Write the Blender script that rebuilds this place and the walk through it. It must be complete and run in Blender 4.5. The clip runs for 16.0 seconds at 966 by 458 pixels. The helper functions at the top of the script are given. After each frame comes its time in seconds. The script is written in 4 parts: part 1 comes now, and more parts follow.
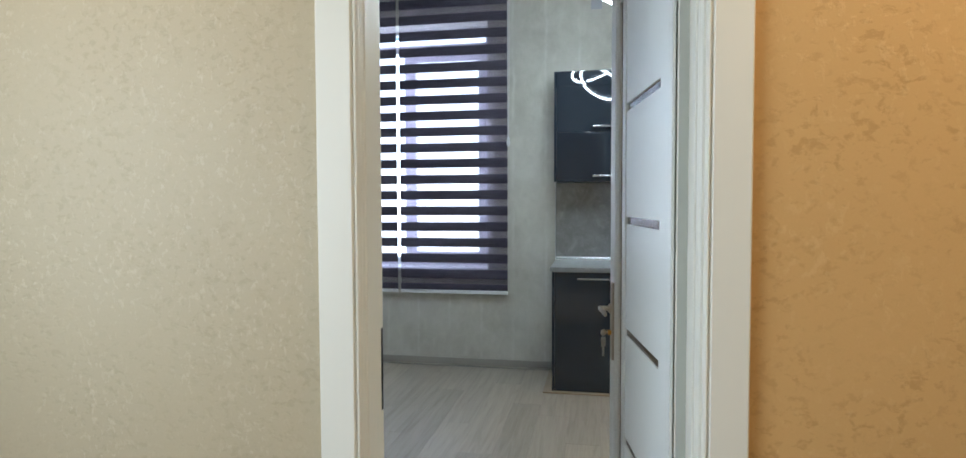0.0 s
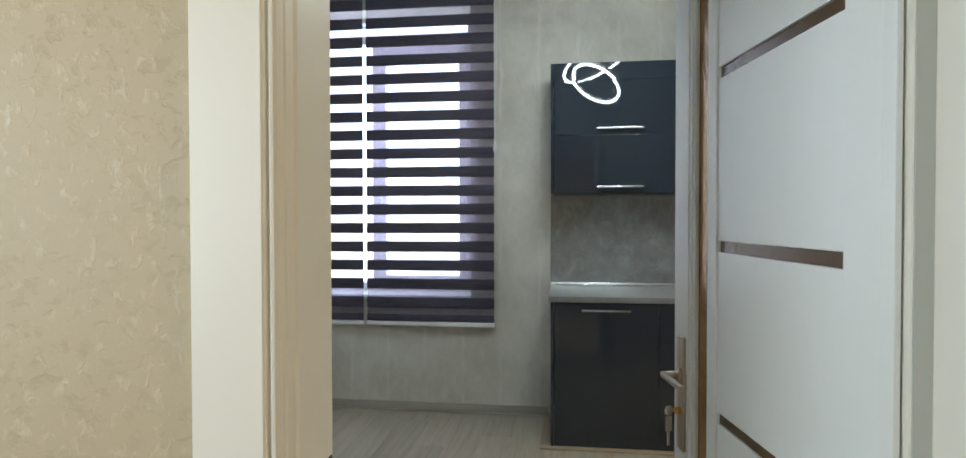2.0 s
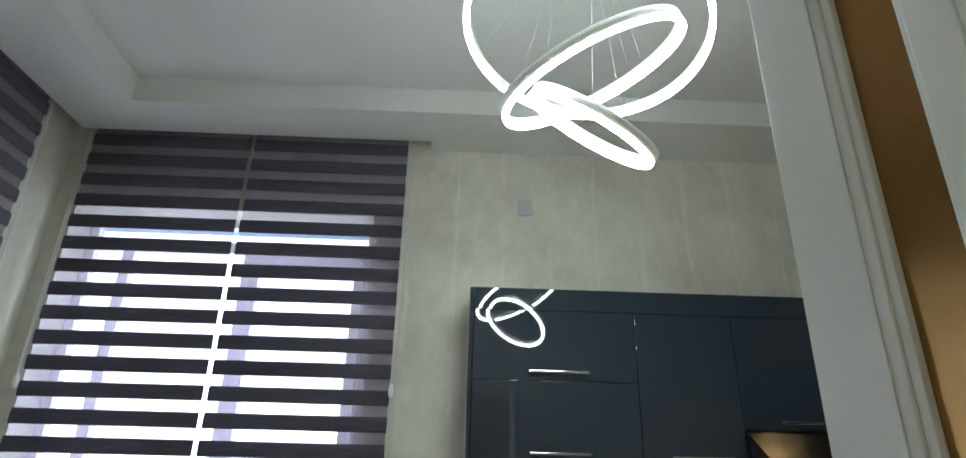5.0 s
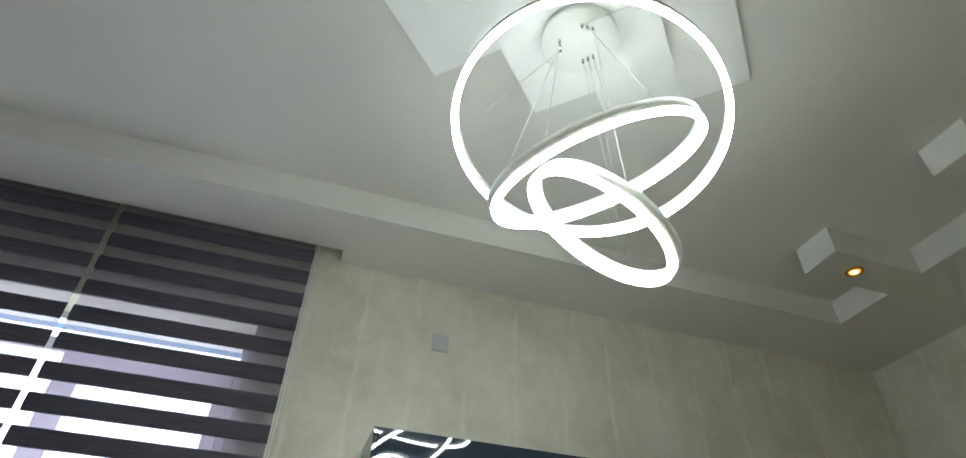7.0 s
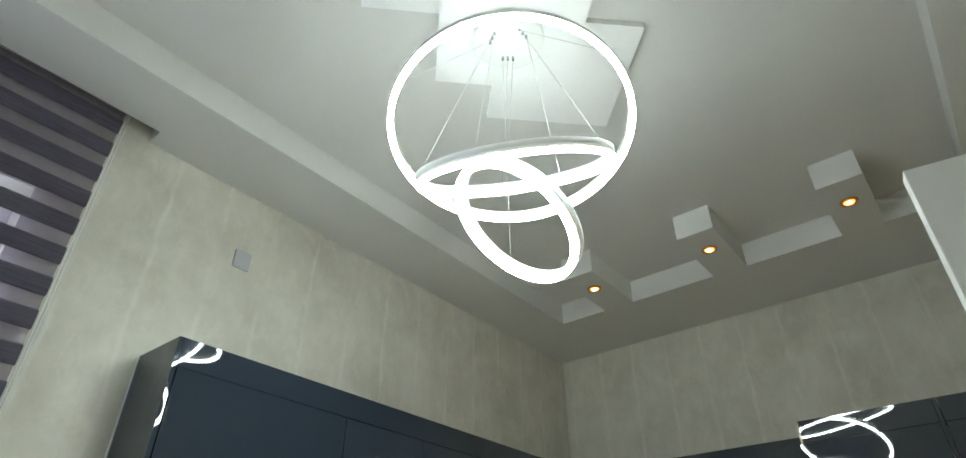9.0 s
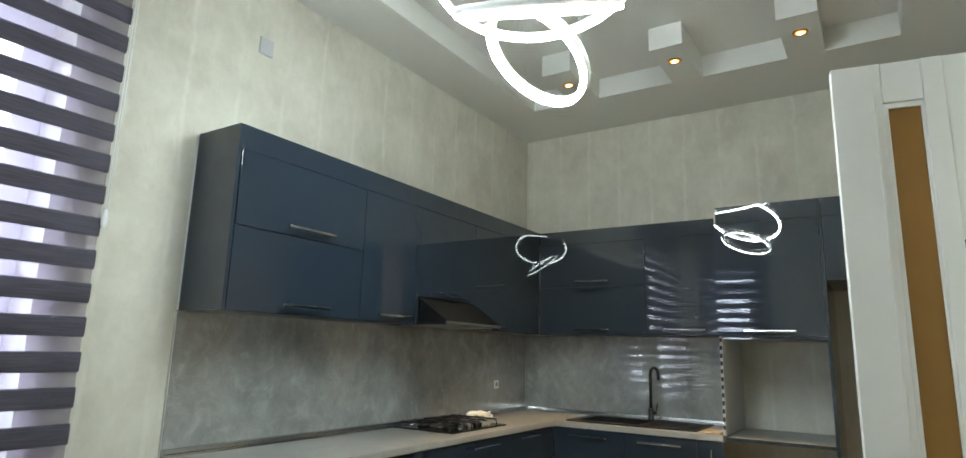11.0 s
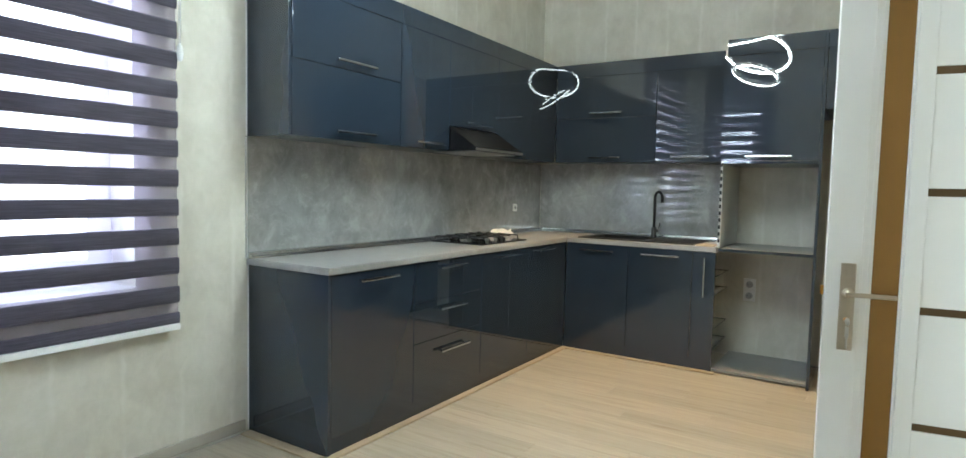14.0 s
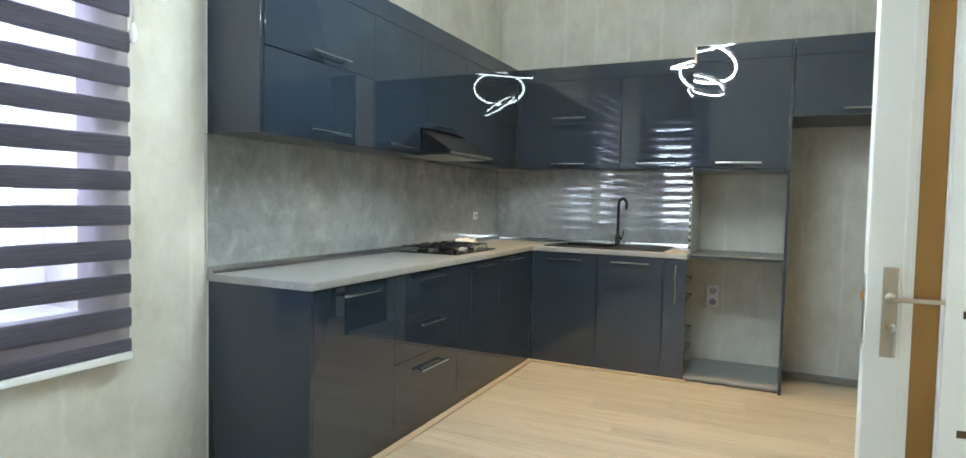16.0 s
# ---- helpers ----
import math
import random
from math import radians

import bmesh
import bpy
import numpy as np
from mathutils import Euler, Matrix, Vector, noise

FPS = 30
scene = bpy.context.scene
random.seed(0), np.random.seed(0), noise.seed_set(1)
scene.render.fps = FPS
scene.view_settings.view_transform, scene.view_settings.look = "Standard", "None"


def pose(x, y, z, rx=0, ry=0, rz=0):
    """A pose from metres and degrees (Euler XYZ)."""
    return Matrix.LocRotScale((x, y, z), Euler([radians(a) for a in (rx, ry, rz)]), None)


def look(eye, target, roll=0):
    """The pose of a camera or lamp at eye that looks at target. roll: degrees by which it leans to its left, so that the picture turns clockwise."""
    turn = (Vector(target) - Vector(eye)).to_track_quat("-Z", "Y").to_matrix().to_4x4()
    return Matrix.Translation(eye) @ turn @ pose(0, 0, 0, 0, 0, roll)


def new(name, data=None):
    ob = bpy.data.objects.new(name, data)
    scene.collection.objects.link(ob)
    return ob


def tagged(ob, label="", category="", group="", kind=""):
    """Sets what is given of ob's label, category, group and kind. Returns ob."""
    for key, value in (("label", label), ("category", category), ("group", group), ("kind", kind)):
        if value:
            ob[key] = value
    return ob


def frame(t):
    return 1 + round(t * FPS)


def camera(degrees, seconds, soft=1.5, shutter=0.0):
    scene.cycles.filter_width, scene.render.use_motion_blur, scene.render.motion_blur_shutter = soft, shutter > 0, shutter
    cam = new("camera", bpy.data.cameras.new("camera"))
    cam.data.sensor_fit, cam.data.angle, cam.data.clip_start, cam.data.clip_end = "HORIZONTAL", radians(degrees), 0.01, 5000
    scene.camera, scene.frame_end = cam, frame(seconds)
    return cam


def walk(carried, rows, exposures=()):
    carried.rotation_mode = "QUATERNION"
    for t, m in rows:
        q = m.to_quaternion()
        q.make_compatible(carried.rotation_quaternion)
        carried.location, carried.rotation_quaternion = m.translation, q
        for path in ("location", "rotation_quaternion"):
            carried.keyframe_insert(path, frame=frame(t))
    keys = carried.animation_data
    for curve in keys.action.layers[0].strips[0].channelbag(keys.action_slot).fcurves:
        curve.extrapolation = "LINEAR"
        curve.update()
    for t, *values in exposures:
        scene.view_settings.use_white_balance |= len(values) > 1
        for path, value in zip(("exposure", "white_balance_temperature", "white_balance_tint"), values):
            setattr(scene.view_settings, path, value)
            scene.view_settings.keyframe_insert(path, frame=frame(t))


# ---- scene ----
cam = camera(76.5, 16.0)
PATH = [
    (0, (-0.168, 1.75, 1.354), (-0.538, 3.714, 1.267), -0.2),
    (0.5, (-0.201, 1.899, 1.355), (-0.587, 3.859, 1.265), -0.3),
    (1, (-0.246, 2.073, 1.346), (-0.637, 4.033, 1.27), -0.0),
    (1.5, (-0.331, 2.274, 1.348), (-0.683, 4.242, 1.281), 0.0),
    (2, (-0.408, 2.473, 1.354), (-0.672, 4.455, 1.318), -0.1),
    (2.5, (-0.453, 2.647, 1.349), (-0.635, 4.638, 1.36), -0.2),
    (3, (-0.488, 2.813, 1.372), (-0.610, 4.805, 1.499), -0.6),
    (3.5, (-0.499, 2.952, 1.379), (-0.552, 4.935, 1.64), 0.0),
    (4, (-0.509, 3.113, 1.394), (-0.513, 5.067, 1.821), 0.5),
    (4.5, (-0.512, 3.281, 1.412), (-0.482, 5.189, 2.011), 0.9),
    (7, (-0.810, 3.969, 1.424), (-0.353, 5.458, 2.679), 2.2),
    (7.5, (-0.924, 4.103, 1.428), (-0.227, 5.469, 2.712), 1.2),
    (8, (-1.042, 4.158, 1.42), (-0.128, 5.409, 2.685), 0.8),
    (8.2, (-1.105, 4.183, 1.405), (-0.116, 5.375, 2.671), 0.5),
    (10.3, (-1.880, 4.14, 1.392), (-0.270, 5.141, 2.028), 2.9),
    (10.5, (-1.928, 4.089, 1.38), (-0.315, 5.135, 1.935), 2.6),
    (11, (-2.049, 4.07, 1.364), (-0.401, 5.133, 1.755), 1.5),
    (11.5, (-2.145, 4.059, 1.344), (-0.466, 5.12, 1.575), 1.0),
    (12, (-2.205, 4.063, 1.319), (-0.496, 5.096, 1.429), 0.7),
    (12.5, (-2.297, 4.045, 1.311), (-0.572, 5.057, 1.298), 1.2),
    (13, (-2.341, 4.04, 1.294), (-0.613, 5.044, 1.226), 1.1),
    (13.5, (-2.389, 4.0, 1.284), (-0.686, 5.044, 1.181), 1.3),
    (14, (-2.438, 3.996, 1.273), (-0.758, 5.074, 1.14), 1.3),
    (14.5, (-2.468, 4.018, 1.265), (-0.803, 5.116, 1.111), 1.2),
    (15, (-2.464, 4.126, 1.276), (-0.758, 5.16, 1.13), 1.2),
    (15.5, (-2.440, 4.288, 1.257), (-0.668, 5.208, 1.148), 1.1),
    (16, (-2.412, 4.419, 1.241), (-0.602, 5.264, 1.147), 1.2),
]
EXPO = [(0.0, 1.25, 5550, 1), (1.5, 1.15, 5850, 1), (2.5, 1.17, 6050, 0), (4.0, 1.08, 6050, -2), (7.0, 1.07, 6450, -4), (8.2, 1.25, 6350, -4), (10.5, 1.87, 6250, -4), (12.5, 2.42, 6000, -4), (14.5, 2.44, 5950, -4), (16.0, 2.64, 5900, -4)]
walk(cam, [(t, look(eye, target, roll)) for t, eye, target, roll in PATH], EXPO)

# strengths of the lights
SKY, SUN, LED_GLOW, DOWN_W, HALL_DAY, HALL_WARM = 0.12, 3.0, 20.0, 21.5, 21.5, 33.0
DAY_N, DAY_W = 19.0, 15.0

# ---------------------------------------------------------------- world and lamps
world = bpy.data.worlds.new("sky_world")
scene.world = world
world.use_nodes = True
wn = world.node_tree
sky = wn.nodes.new("ShaderNodeTexSky")
sky.sky_type, sky.sun_disc = "NISHITA", False
sky.sun_elevation, sky.sun_rotation = radians(48), radians(150)
wn.links.new(sky.outputs[0], wn.nodes["Background"].inputs[0])
wn.nodes["Background"].inputs[1].default_value = SKY

sun = new("sun", bpy.data.lights.new("sun", "SUN"))
sun.data.energy, sun.data.angle, sun.data.color = SUN, radians(0.5), (1.0, 0.95, 0.88)
sun.matrix_world = look((0, 0, 20), (-0.5 * 13.4, 0.866 * 13.4, 20 - 14.9))


def area_lamp(name, eye, target, w, h, watts, colour):
    d = bpy.data.lights.new(name, "AREA")
    d.shape, d.size, d.size_y, d.energy, d.color = "RECTANGLE", w, h, watts, colour
    ob = new(name, d)
    ob.matrix_world = look(eye, target)
    return ob


def spot_lamp(name, eye, target, degrees, watts, colour, radius=0.03, blend=0.6):
    d = bpy.data.lights.new(name, "SPOT")
    d.spot_size, d.spot_blend, d.energy, d.color, d.shadow_soft_size = radians(degrees), blend, watts, colour, radius
    ob = new(name, d)
    ob.matrix_world = look(eye, target)
    return ob


# ---------------------------------------------------------------- materials
def mat(name, colour=(0.5, 0.5, 0.5), rough=0.5, metal=0.0, spec=0.5):
    m = bpy.data.materials.new(name)
    m.use_nodes = True
    b = m.node_tree.nodes["Principled BSDF"]
    b.inputs["Base Color"].default_value = (*colour, 1)
    b.inputs["Roughness"].default_value = rough
    b.inputs["Metallic"].default_value = metal
    b.inputs["Specular IOR Level"].default_value = spec
    return m


def node(m, kind, **values):
    n = m.node_tree.nodes.new(kind)
    for k, v in values.items():
        key = k.replace("_", " ")
        if key in n.inputs:
            n.inputs[key].default_value = v
    return n


def link(m, a, b):
    m.node_tree.links.new(a, b)


def coords(m, scale=(1, 1, 1), turn=(0, 0, 0)):
    """World-size coordinates of the surface."""
    g = node(m, "ShaderNodeNewGeometry")
    mp = node(m, "ShaderNodeMapping")
    mp.inputs["Scale"].default_value = scale
    mp.inputs["Rotation"].default_value = turn
    link(m, g.outputs["Position"], mp.inputs["Vector"])
    return mp.outputs[0]


def noise_tex(m, vec, scale, detail=4.0, rough=0.55, distort=0.0):
    n = node(m, "ShaderNodeTexNoise", Scale=scale, Detail=detail, Roughness=rough, Distortion=distort)
    link(m, vec, n.inputs["Vector"])
    return n.outputs["Fac"]


def ramp(m, fac, stops):
    r = node(m, "ShaderNodeValToRGB")
    e = r.color_ramp.elements
    while len(e) < len(stops):
        e.new(0.5)
    for el, (p, c) in zip(e, stops):
        el.position, el.color = p, (*c, 1)
    link(m, fac, r.inputs[0])
    return r.outputs[0]


def mix(m, fac, a, b, mode="MIX"):
    n = m.node_tree.nodes.new("ShaderNodeMix")
    n.data_type, n.blend_type = "RGBA", mode
    for sock, v in ((n.inputs[0], fac), (n.inputs[6], a), (n.inputs[7], b)):
        if isinstance(v, (int, float)):
            sock.default_value = v
        elif isinstance(v, tuple):
            sock.default_value = (*v, 1)
        else:
            link(m, v, sock)
    return n.outputs[2]


def maths(m, op, a, b=0.0):
    n = m.node_tree.nodes.new("ShaderNodeMath")
    n.operation = op
    for sock, v in ((n.inputs[0], a), (n.inputs[1], b)):
        if isinstance(v, (int, float)):
            sock.default_value = v
        else:
            link(m, v, sock)
    return n.outputs[0]


def bsdf(m):
    return m.node_tree.nodes["Principled BSDF"]


def colour_in(m, out):
    link(m, out, bsdf(m).inputs["Base Color"])


def bump(m, height, strength, distance):
    b = node(m, "ShaderNodeBump", Strength=strength, Distance=distance)
    link(m, height, b.inputs["Height"])
    link(m, b.outputs[0], bsdf(m).inputs["Normal"])


def rough_in(m, fac, lo, hi):
    r = node(m, "ShaderNodeMapRange")
    r.inputs["To Min"].default_value, r.inputs["To Max"].default_value = lo, hi
    link(m, fac, r.inputs["Value"])
    link(m, r.outputs[0], bsdf(m).inputs["Roughness"])


def wallpaper_mat():
    """Pale textured wallpaper with soft upright light streaks and a cloudy concrete print."""
    m = mat("wallpaper", rough=0.62, spec=0.25)
    pos = coords(m)
    sep = node(m, "ShaderNodeSeparateXYZ")
    link(m, pos, sep.inputs[0])
    along = maths(m, "ADD", sep.outputs[0], sep.outputs[1])
    cloud = noise_tex(m, pos, 3.2, 6, 0.6, 0.4)
    fine = noise_tex(m, coords(m, (30, 30, 55)), 1.0, 5, 0.65)
    wob = noise_tex(m, coords(m, (7, 7, 7)), 1.0, 3, 0.6)
    # upright streaks about every 13 cm, broken into short lengths
    s = maths(m, "ADD", along, maths(m, "MULTIPLY", wob, 0.05))
    saw = maths(m, "ABSOLUTE", maths(m, "SUBTRACT", maths(m, "FRACT", maths(m, "DIVIDE", s, 0.265)), 0.5))
    blotch = noise_tex(m, coords(m, (14, 14, 7)), 1.0, 5, 0.65, 0.5)
    smooth = node(m, "ShaderNodeMapRange")
    smooth.interpolation_type = "SMOOTHSTEP"
    smooth.inputs["From Min"].default_value, smooth.inputs["From Max"].default_value = 0.43, 0.5
    link(m, saw, smooth.inputs["Value"])
    broken = maths(m, "MULTIPLY", smooth.outputs[0], ramp(m, noise_tex(m, coords(m, (4.5, 4.5, 2.4)), 1.0, 3, 0.7), [(0.38, (0, 0, 0)), (0.62, (1, 1, 1))]))
    c = ramp(m, cloud, [(0.28, (0.51, 0.485, 0.415)), (0.5, (0.61, 0.585, 0.51)), (0.72, (0.69, 0.665, 0.59))])
    c = mix(m, maths(m, "MULTIPLY", fine, 0.32), c, (0.46, 0.43, 0.35))
    c = mix(m, ramp(m, blotch, [(0.45, (0, 0, 0)), (0.70, (0.36, 0.36, 0.36))]), c, (0.74, 0.715, 0.63))
    c = mix(m, maths(m, "MULTIPLY", broken, 0.38), c, (0.79, 0.775, 0.72))
    colour_in(m, c)
    bump(m, maths(m, "ADD", fine, maths(m, "MULTIPLY", broken, 0.7)), 0.25, 0.002)
    return m


def plaster_mat(name, base, dark, light, gloss, dark_mix, light_mix, size):
    """Decorative plaster: ragged trowel flecks, darker and lighter, in loose clusters, some of them pearly."""
    m = mat(name, rough=0.5, spec=0.35)
    pos = coords(m)
    big = noise_tex(m, pos, 1.7, 3, 0.5)
    where = ramp(m, noise_tex(m, pos, 3.6, 3, 0.6), [(0.36, (0.12, 0.12, 0.12)), (0.60, (1, 1, 1))])
    other = ramp(m, noise_tex(m, coords(m, (3.1, 3.1, 3.1), (0.9, 0.4, 0.7)), 1.0, 3, 0.6), [(0.36, (0.12, 0.12, 0.12)), (0.60, (1, 1, 1))])
    k = 1.0 / size
    scar = noise_tex(m, coords(m, (k, k, 1.35 * k), (0.2, 0.5, 0.1)), 1.0, 6, 0.62, 0.35)
    fleck = noise_tex(m, coords(m, (1.5 * k, 1.5 * k, 1.1 * k), (0.7, 0.2, 0.4)), 1.0, 5, 0.62, 0.3)
    grit = noise_tex(m, pos, 210, 3, 0.6)
    scars = maths(m, "MULTIPLY", ramp(m, scar, [(0.52, (0, 0, 0)), (0.62, (1, 1, 1))]), where)
    flecks = maths(m, "MULTIPLY", ramp(m, fleck, [(0.55, (0, 0, 0)), (0.66, (1, 1, 1))]), other)
    c = mix(m, maths(m, "MULTIPLY", big, 0.35), base, dark)
    c = mix(m, maths(m, "MULTIPLY", scars, dark_mix), c, tuple(x * 0.72 for x in dark))
    c = mix(m, maths(m, "MULTIPLY", flecks, light_mix), c, light)
    c = mix(m, maths(m, "MULTIPLY", grit, 0.16), c, tuple(x * 0.7 for x in dark))
    colour_in(m, c)
    rough_in(m, flecks, 0.55, gloss)
    bump(m, maths(m, "SUBTRACT", flecks, maths(m, "MULTIPLY", scars, 0.8)), 0.28, 0.003)
    return m


def stone_mat(name, stops, rough, scale, vein_mix=0.22, strokes=0.3):
    """Cloudy grey slate print with pale scratches."""
    m = mat(name, rough=rough)
    pos = coords(m)
    cloud = noise_tex(m, pos, 2.6 * scale, 8, 0.66, 0.35)
    vein = noise_tex(m, coords(m, (3 * scale, 3 * scale, 3 * scale), (0.5, 0.8, 0.6)), 1.6, 10, 0.70, 1.2)
    c = ramp(m, cloud, stops)
    pale = tuple(min(1, x * 1.5 + 0.04) for x in stops[-1][1])
    c = mix(m, ramp(m, vein, [(0.485, (0, 0, 0)), (0.50, (vein_mix, vein_mix, vein_mix)), (0.515, (0, 0, 0))]), c, pale)
    # slanting trowel strokes, dark and light
    stroke = noise_tex(m, coords(m, (11 * scale, 11 * scale, 8 * scale), (0.5, 0.7, 0.0)), 1.0, 4, 0.58, 0.5)
    c = mix(m, maths(m, "MULTIPLY", ramp(m, stroke, [(0.52, (0, 0, 0)), (0.68, (1, 1, 1))]), strokes), c, pale)
    c = mix(m, maths(m, "MULTIPLY", ramp(m, stroke, [(0.32, (1, 1, 1)), (0.45, (0, 0, 0))]), strokes), c, tuple(x * 0.7 for x in stops[0][1]))
    grit = noise_tex(m, pos, 140, 3, 0.6)
    c = mix(m, maths(m, "MULTIPLY", grit, 0.25), c, stops[0][1])
    colour_in(m, c)
    rough_in(m, cloud, rough * 0.7, rough * 1.4)
    return m


def plank_mat(name):
    """Pale oak laminate, grain along y, each plank of its own shade."""
    m = mat(name, rough=0.36)
    info = node(m, "ShaderNodeObjectInfo")
    off = node(m, "ShaderNodeVectorMath")
    off.operation = "ADD"
    comb = node(m, "ShaderNodeCombineXYZ")
    link(m, maths(m, "MULTIPLY", info.outputs["Random"], 37.0), comb.inputs[0])
    link(m, maths(m, "MULTIPLY", info.outputs["Random"], 91.0), comb.inputs[1])
    g = node(m, "ShaderNodeNewGeometry")
    link(m, g.outputs["Position"], off.inputs[0])
    link(m, comb.outputs[0], off.inputs[1])
    mp = node(m, "ShaderNodeMapping")
    mp.inputs["Scale"].default_value = (26, 1.5, 1)
    link(m, off.outputs[0], mp.inputs["Vector"])
    grain = noise_tex(m, mp.outputs[0], 1.0, 7, 0.62, 0.8)
    mp2 = node(m, "ShaderNodeMapping")
    mp2.inputs["Scale"].default_value = (150, 4, 1)
    link(m, off.outputs[0], mp2.inputs["Vector"])
    pores = noise_tex(m, mp2.outputs[0], 1.0, 3, 0.6)
    mp3 = node(m, "ShaderNodeMapping")
    mp3.inputs["Scale"].default_value = (9, 2.2, 1)
    link(m, off.outputs[0], mp3.inputs["Vector"])
    knots = noise_tex(m, mp3.outputs[0], 1.0, 2, 0.5, 0.5)
    c = ramp(m, grain, [(0.25, (0.32, 0.27, 0.20)), (0.5, (0.43, 0.38, 0.295)), (0.75, (0.495, 0.445, 0.355))])
    c = mix(m, maths(m, "MULTIPLY", ramp(m, pores, [(0.5, (0, 0, 0)), (0.75, (1, 1, 1))]), 0.35), c, (0.30, 0.225, 0.15))
    c = mix(m, ramp(m, knots, [(0.70, (0, 0, 0)), (0.82, (0.6, 0.6, 0.6))]), c, (0.24, 0.17, 0.11))
    shade = node(m, "ShaderNodeMapRange")
    shade.inputs["To Min"].default_value, shade.inputs["To Max"].default_value = 0.90, 1.06
    link(m, info.outputs["Random"], shade.inputs["Value"])
    v = node(m, "ShaderNodeHueSaturation")
    link(m, shade.outputs[0], v.inputs["Value"])
    link(m, c, v.inputs["Color"])
    colour_in(m, v.outputs[0])
    rough_in(m, grain, 0.30, 0.48)
    bump(m, pores, 0.12, 0.001)
    return m


def gloss_mat(name, colour, rough=0.012):
    """High-gloss lacquered board with very slight waviness."""
    m = mat(name, colour, rough)
    pos = coords(m)
    colour_in(m, mix(m, maths(m, "MULTIPLY", noise_tex(m, pos, 1.4, 3, 0.5), 0.35), colour, tuple(c * 1.35 for c in colour)))
    wave = noise_tex(m, pos, 2.6, 1, 0.4)
    bump(m, wave, 0.012, 0.02)
    rough_in(m, noise_tex(m, pos, 18, 4, 0.7), rough * 0.6, rough * 2.2)
    return m


def paint_mat(name, colour, rough=0.35, wear=0.06):
    m = mat(name, colour, rough, spec=0.4)
    pos = coords(m)
    n = noise_tex(m, pos, 2.3, 5, 0.6)
    colour_in(m, mix(m, maths(m, "MULTIPLY", n, wear * 4), colour, tuple(c * (1 - wear * 2) for c in colour)))
    rough_in(m, noise_tex(m, pos, 30, 3, 0.6), rough * 0.8, rough * 1.25)
    bump(m, noise_tex(m, pos, 240, 2, 0.5), 0.05, 0.0006)
    return m


def metal_mat(name, colour, rough, streak=(1, 1, 1)):
    m = mat(name, colour, rough, 1.0)
    rough_in(m, noise_tex(m, coords(m, tuple(90 * s for s in streak)), 1.0, 3, 0.6), rough * 0.7, rough * 1.5)
    return m


def fabric_mat(name, colour):
    """Woven blind cloth with fine level threads; a little light comes through."""
    m = mat(name, colour, 0.85, spec=0.15)
    pos = coords(m)
    thread = noise_tex(m, coords(m, (7, 7, 420)), 1.0, 4, 0.7)
    slub = noise_tex(m, coords(m, (16, 16, 160)), 1.0, 3, 0.6)
    c = mix(m, ramp(m, thread, [(0.35, (0, 0, 0)), (0.65, (1, 1, 1))]), tuple(x * 0.62 for x in colour), tuple(x * 1.4 for x in colour))
    c = mix(m, maths(m, "MULTIPLY", slub, 0.4), c, tuple(x * 0.8 for x in colour))
    colour_in(m, c)
    bump(m, thread, 0.3, 0.001)
    bsdf(m).inputs["Sheen Weight"].default_value = 0.10
    bsdf(m).inputs["Sheen Roughness"].default_value = 0.4
    return m


def sheer_mat():
    """Thin pale voile between the bands of the blind."""
    m = bpy.data.materials.new("voile")
    m.use_nodes = True
    nt = m.node_tree
    nt.nodes.clear()
    out = nt.nodes.new("ShaderNodeOutputMaterial")
    mixer = nt.nodes.new("ShaderNodeMixShader")
    tr, df, tl = (nt.nodes.new(k) for k in ("ShaderNodeBsdfTransparent", "ShaderNodeBsdfDiffuse", "ShaderNodeBsdfTranslucent"))
    add = nt.nodes.new("ShaderNodeMixShader")
    add.inputs[0].default_value = 0.5
    tr.inputs[0].default_value = (0.97, 0.95, 0.98, 1)
    df.inputs[0].default_value = (0.42, 0.39, 0.44, 1)
    tl.inputs[0].default_value = (0.36, 0.30, 0.42, 1)
    link(m, df.outputs[0], add.inputs[1])
    link(m, tl.outputs[0], add.inputs[2])
    weave = noise_tex(m, coords(m, (60, 60, 500)), 1.0, 2, 0.6)
    link(m, maths(m, "ADD", maths(m, "MULTIPLY", weave, 0.12), 0.24), mixer.inputs[0])
    link(m, tr.outputs[0], mixer.inputs[1])
    link(m, add.outputs[0], mixer.inputs[2])
    link(m, mixer.outputs[0], out.inputs[0])
    return m


def glow_mat(name, colour, strength):
    m = mat(name, (0.8, 0.8, 0.8), 0.5)
    bsdf(m).inputs["Emission Color"].default_value = (*colour, 1)
    bsdf(m).inputs["Emission Strength"].default_value = strength
    return m


def glass_mat():
    m = mat("window_glass", (1, 1, 1), 0.0)
    bsdf(m).inputs["Transmission Weight"].default_value = 1.0
    bsdf(m).inputs["IOR"].default_value = 1.05
    return m


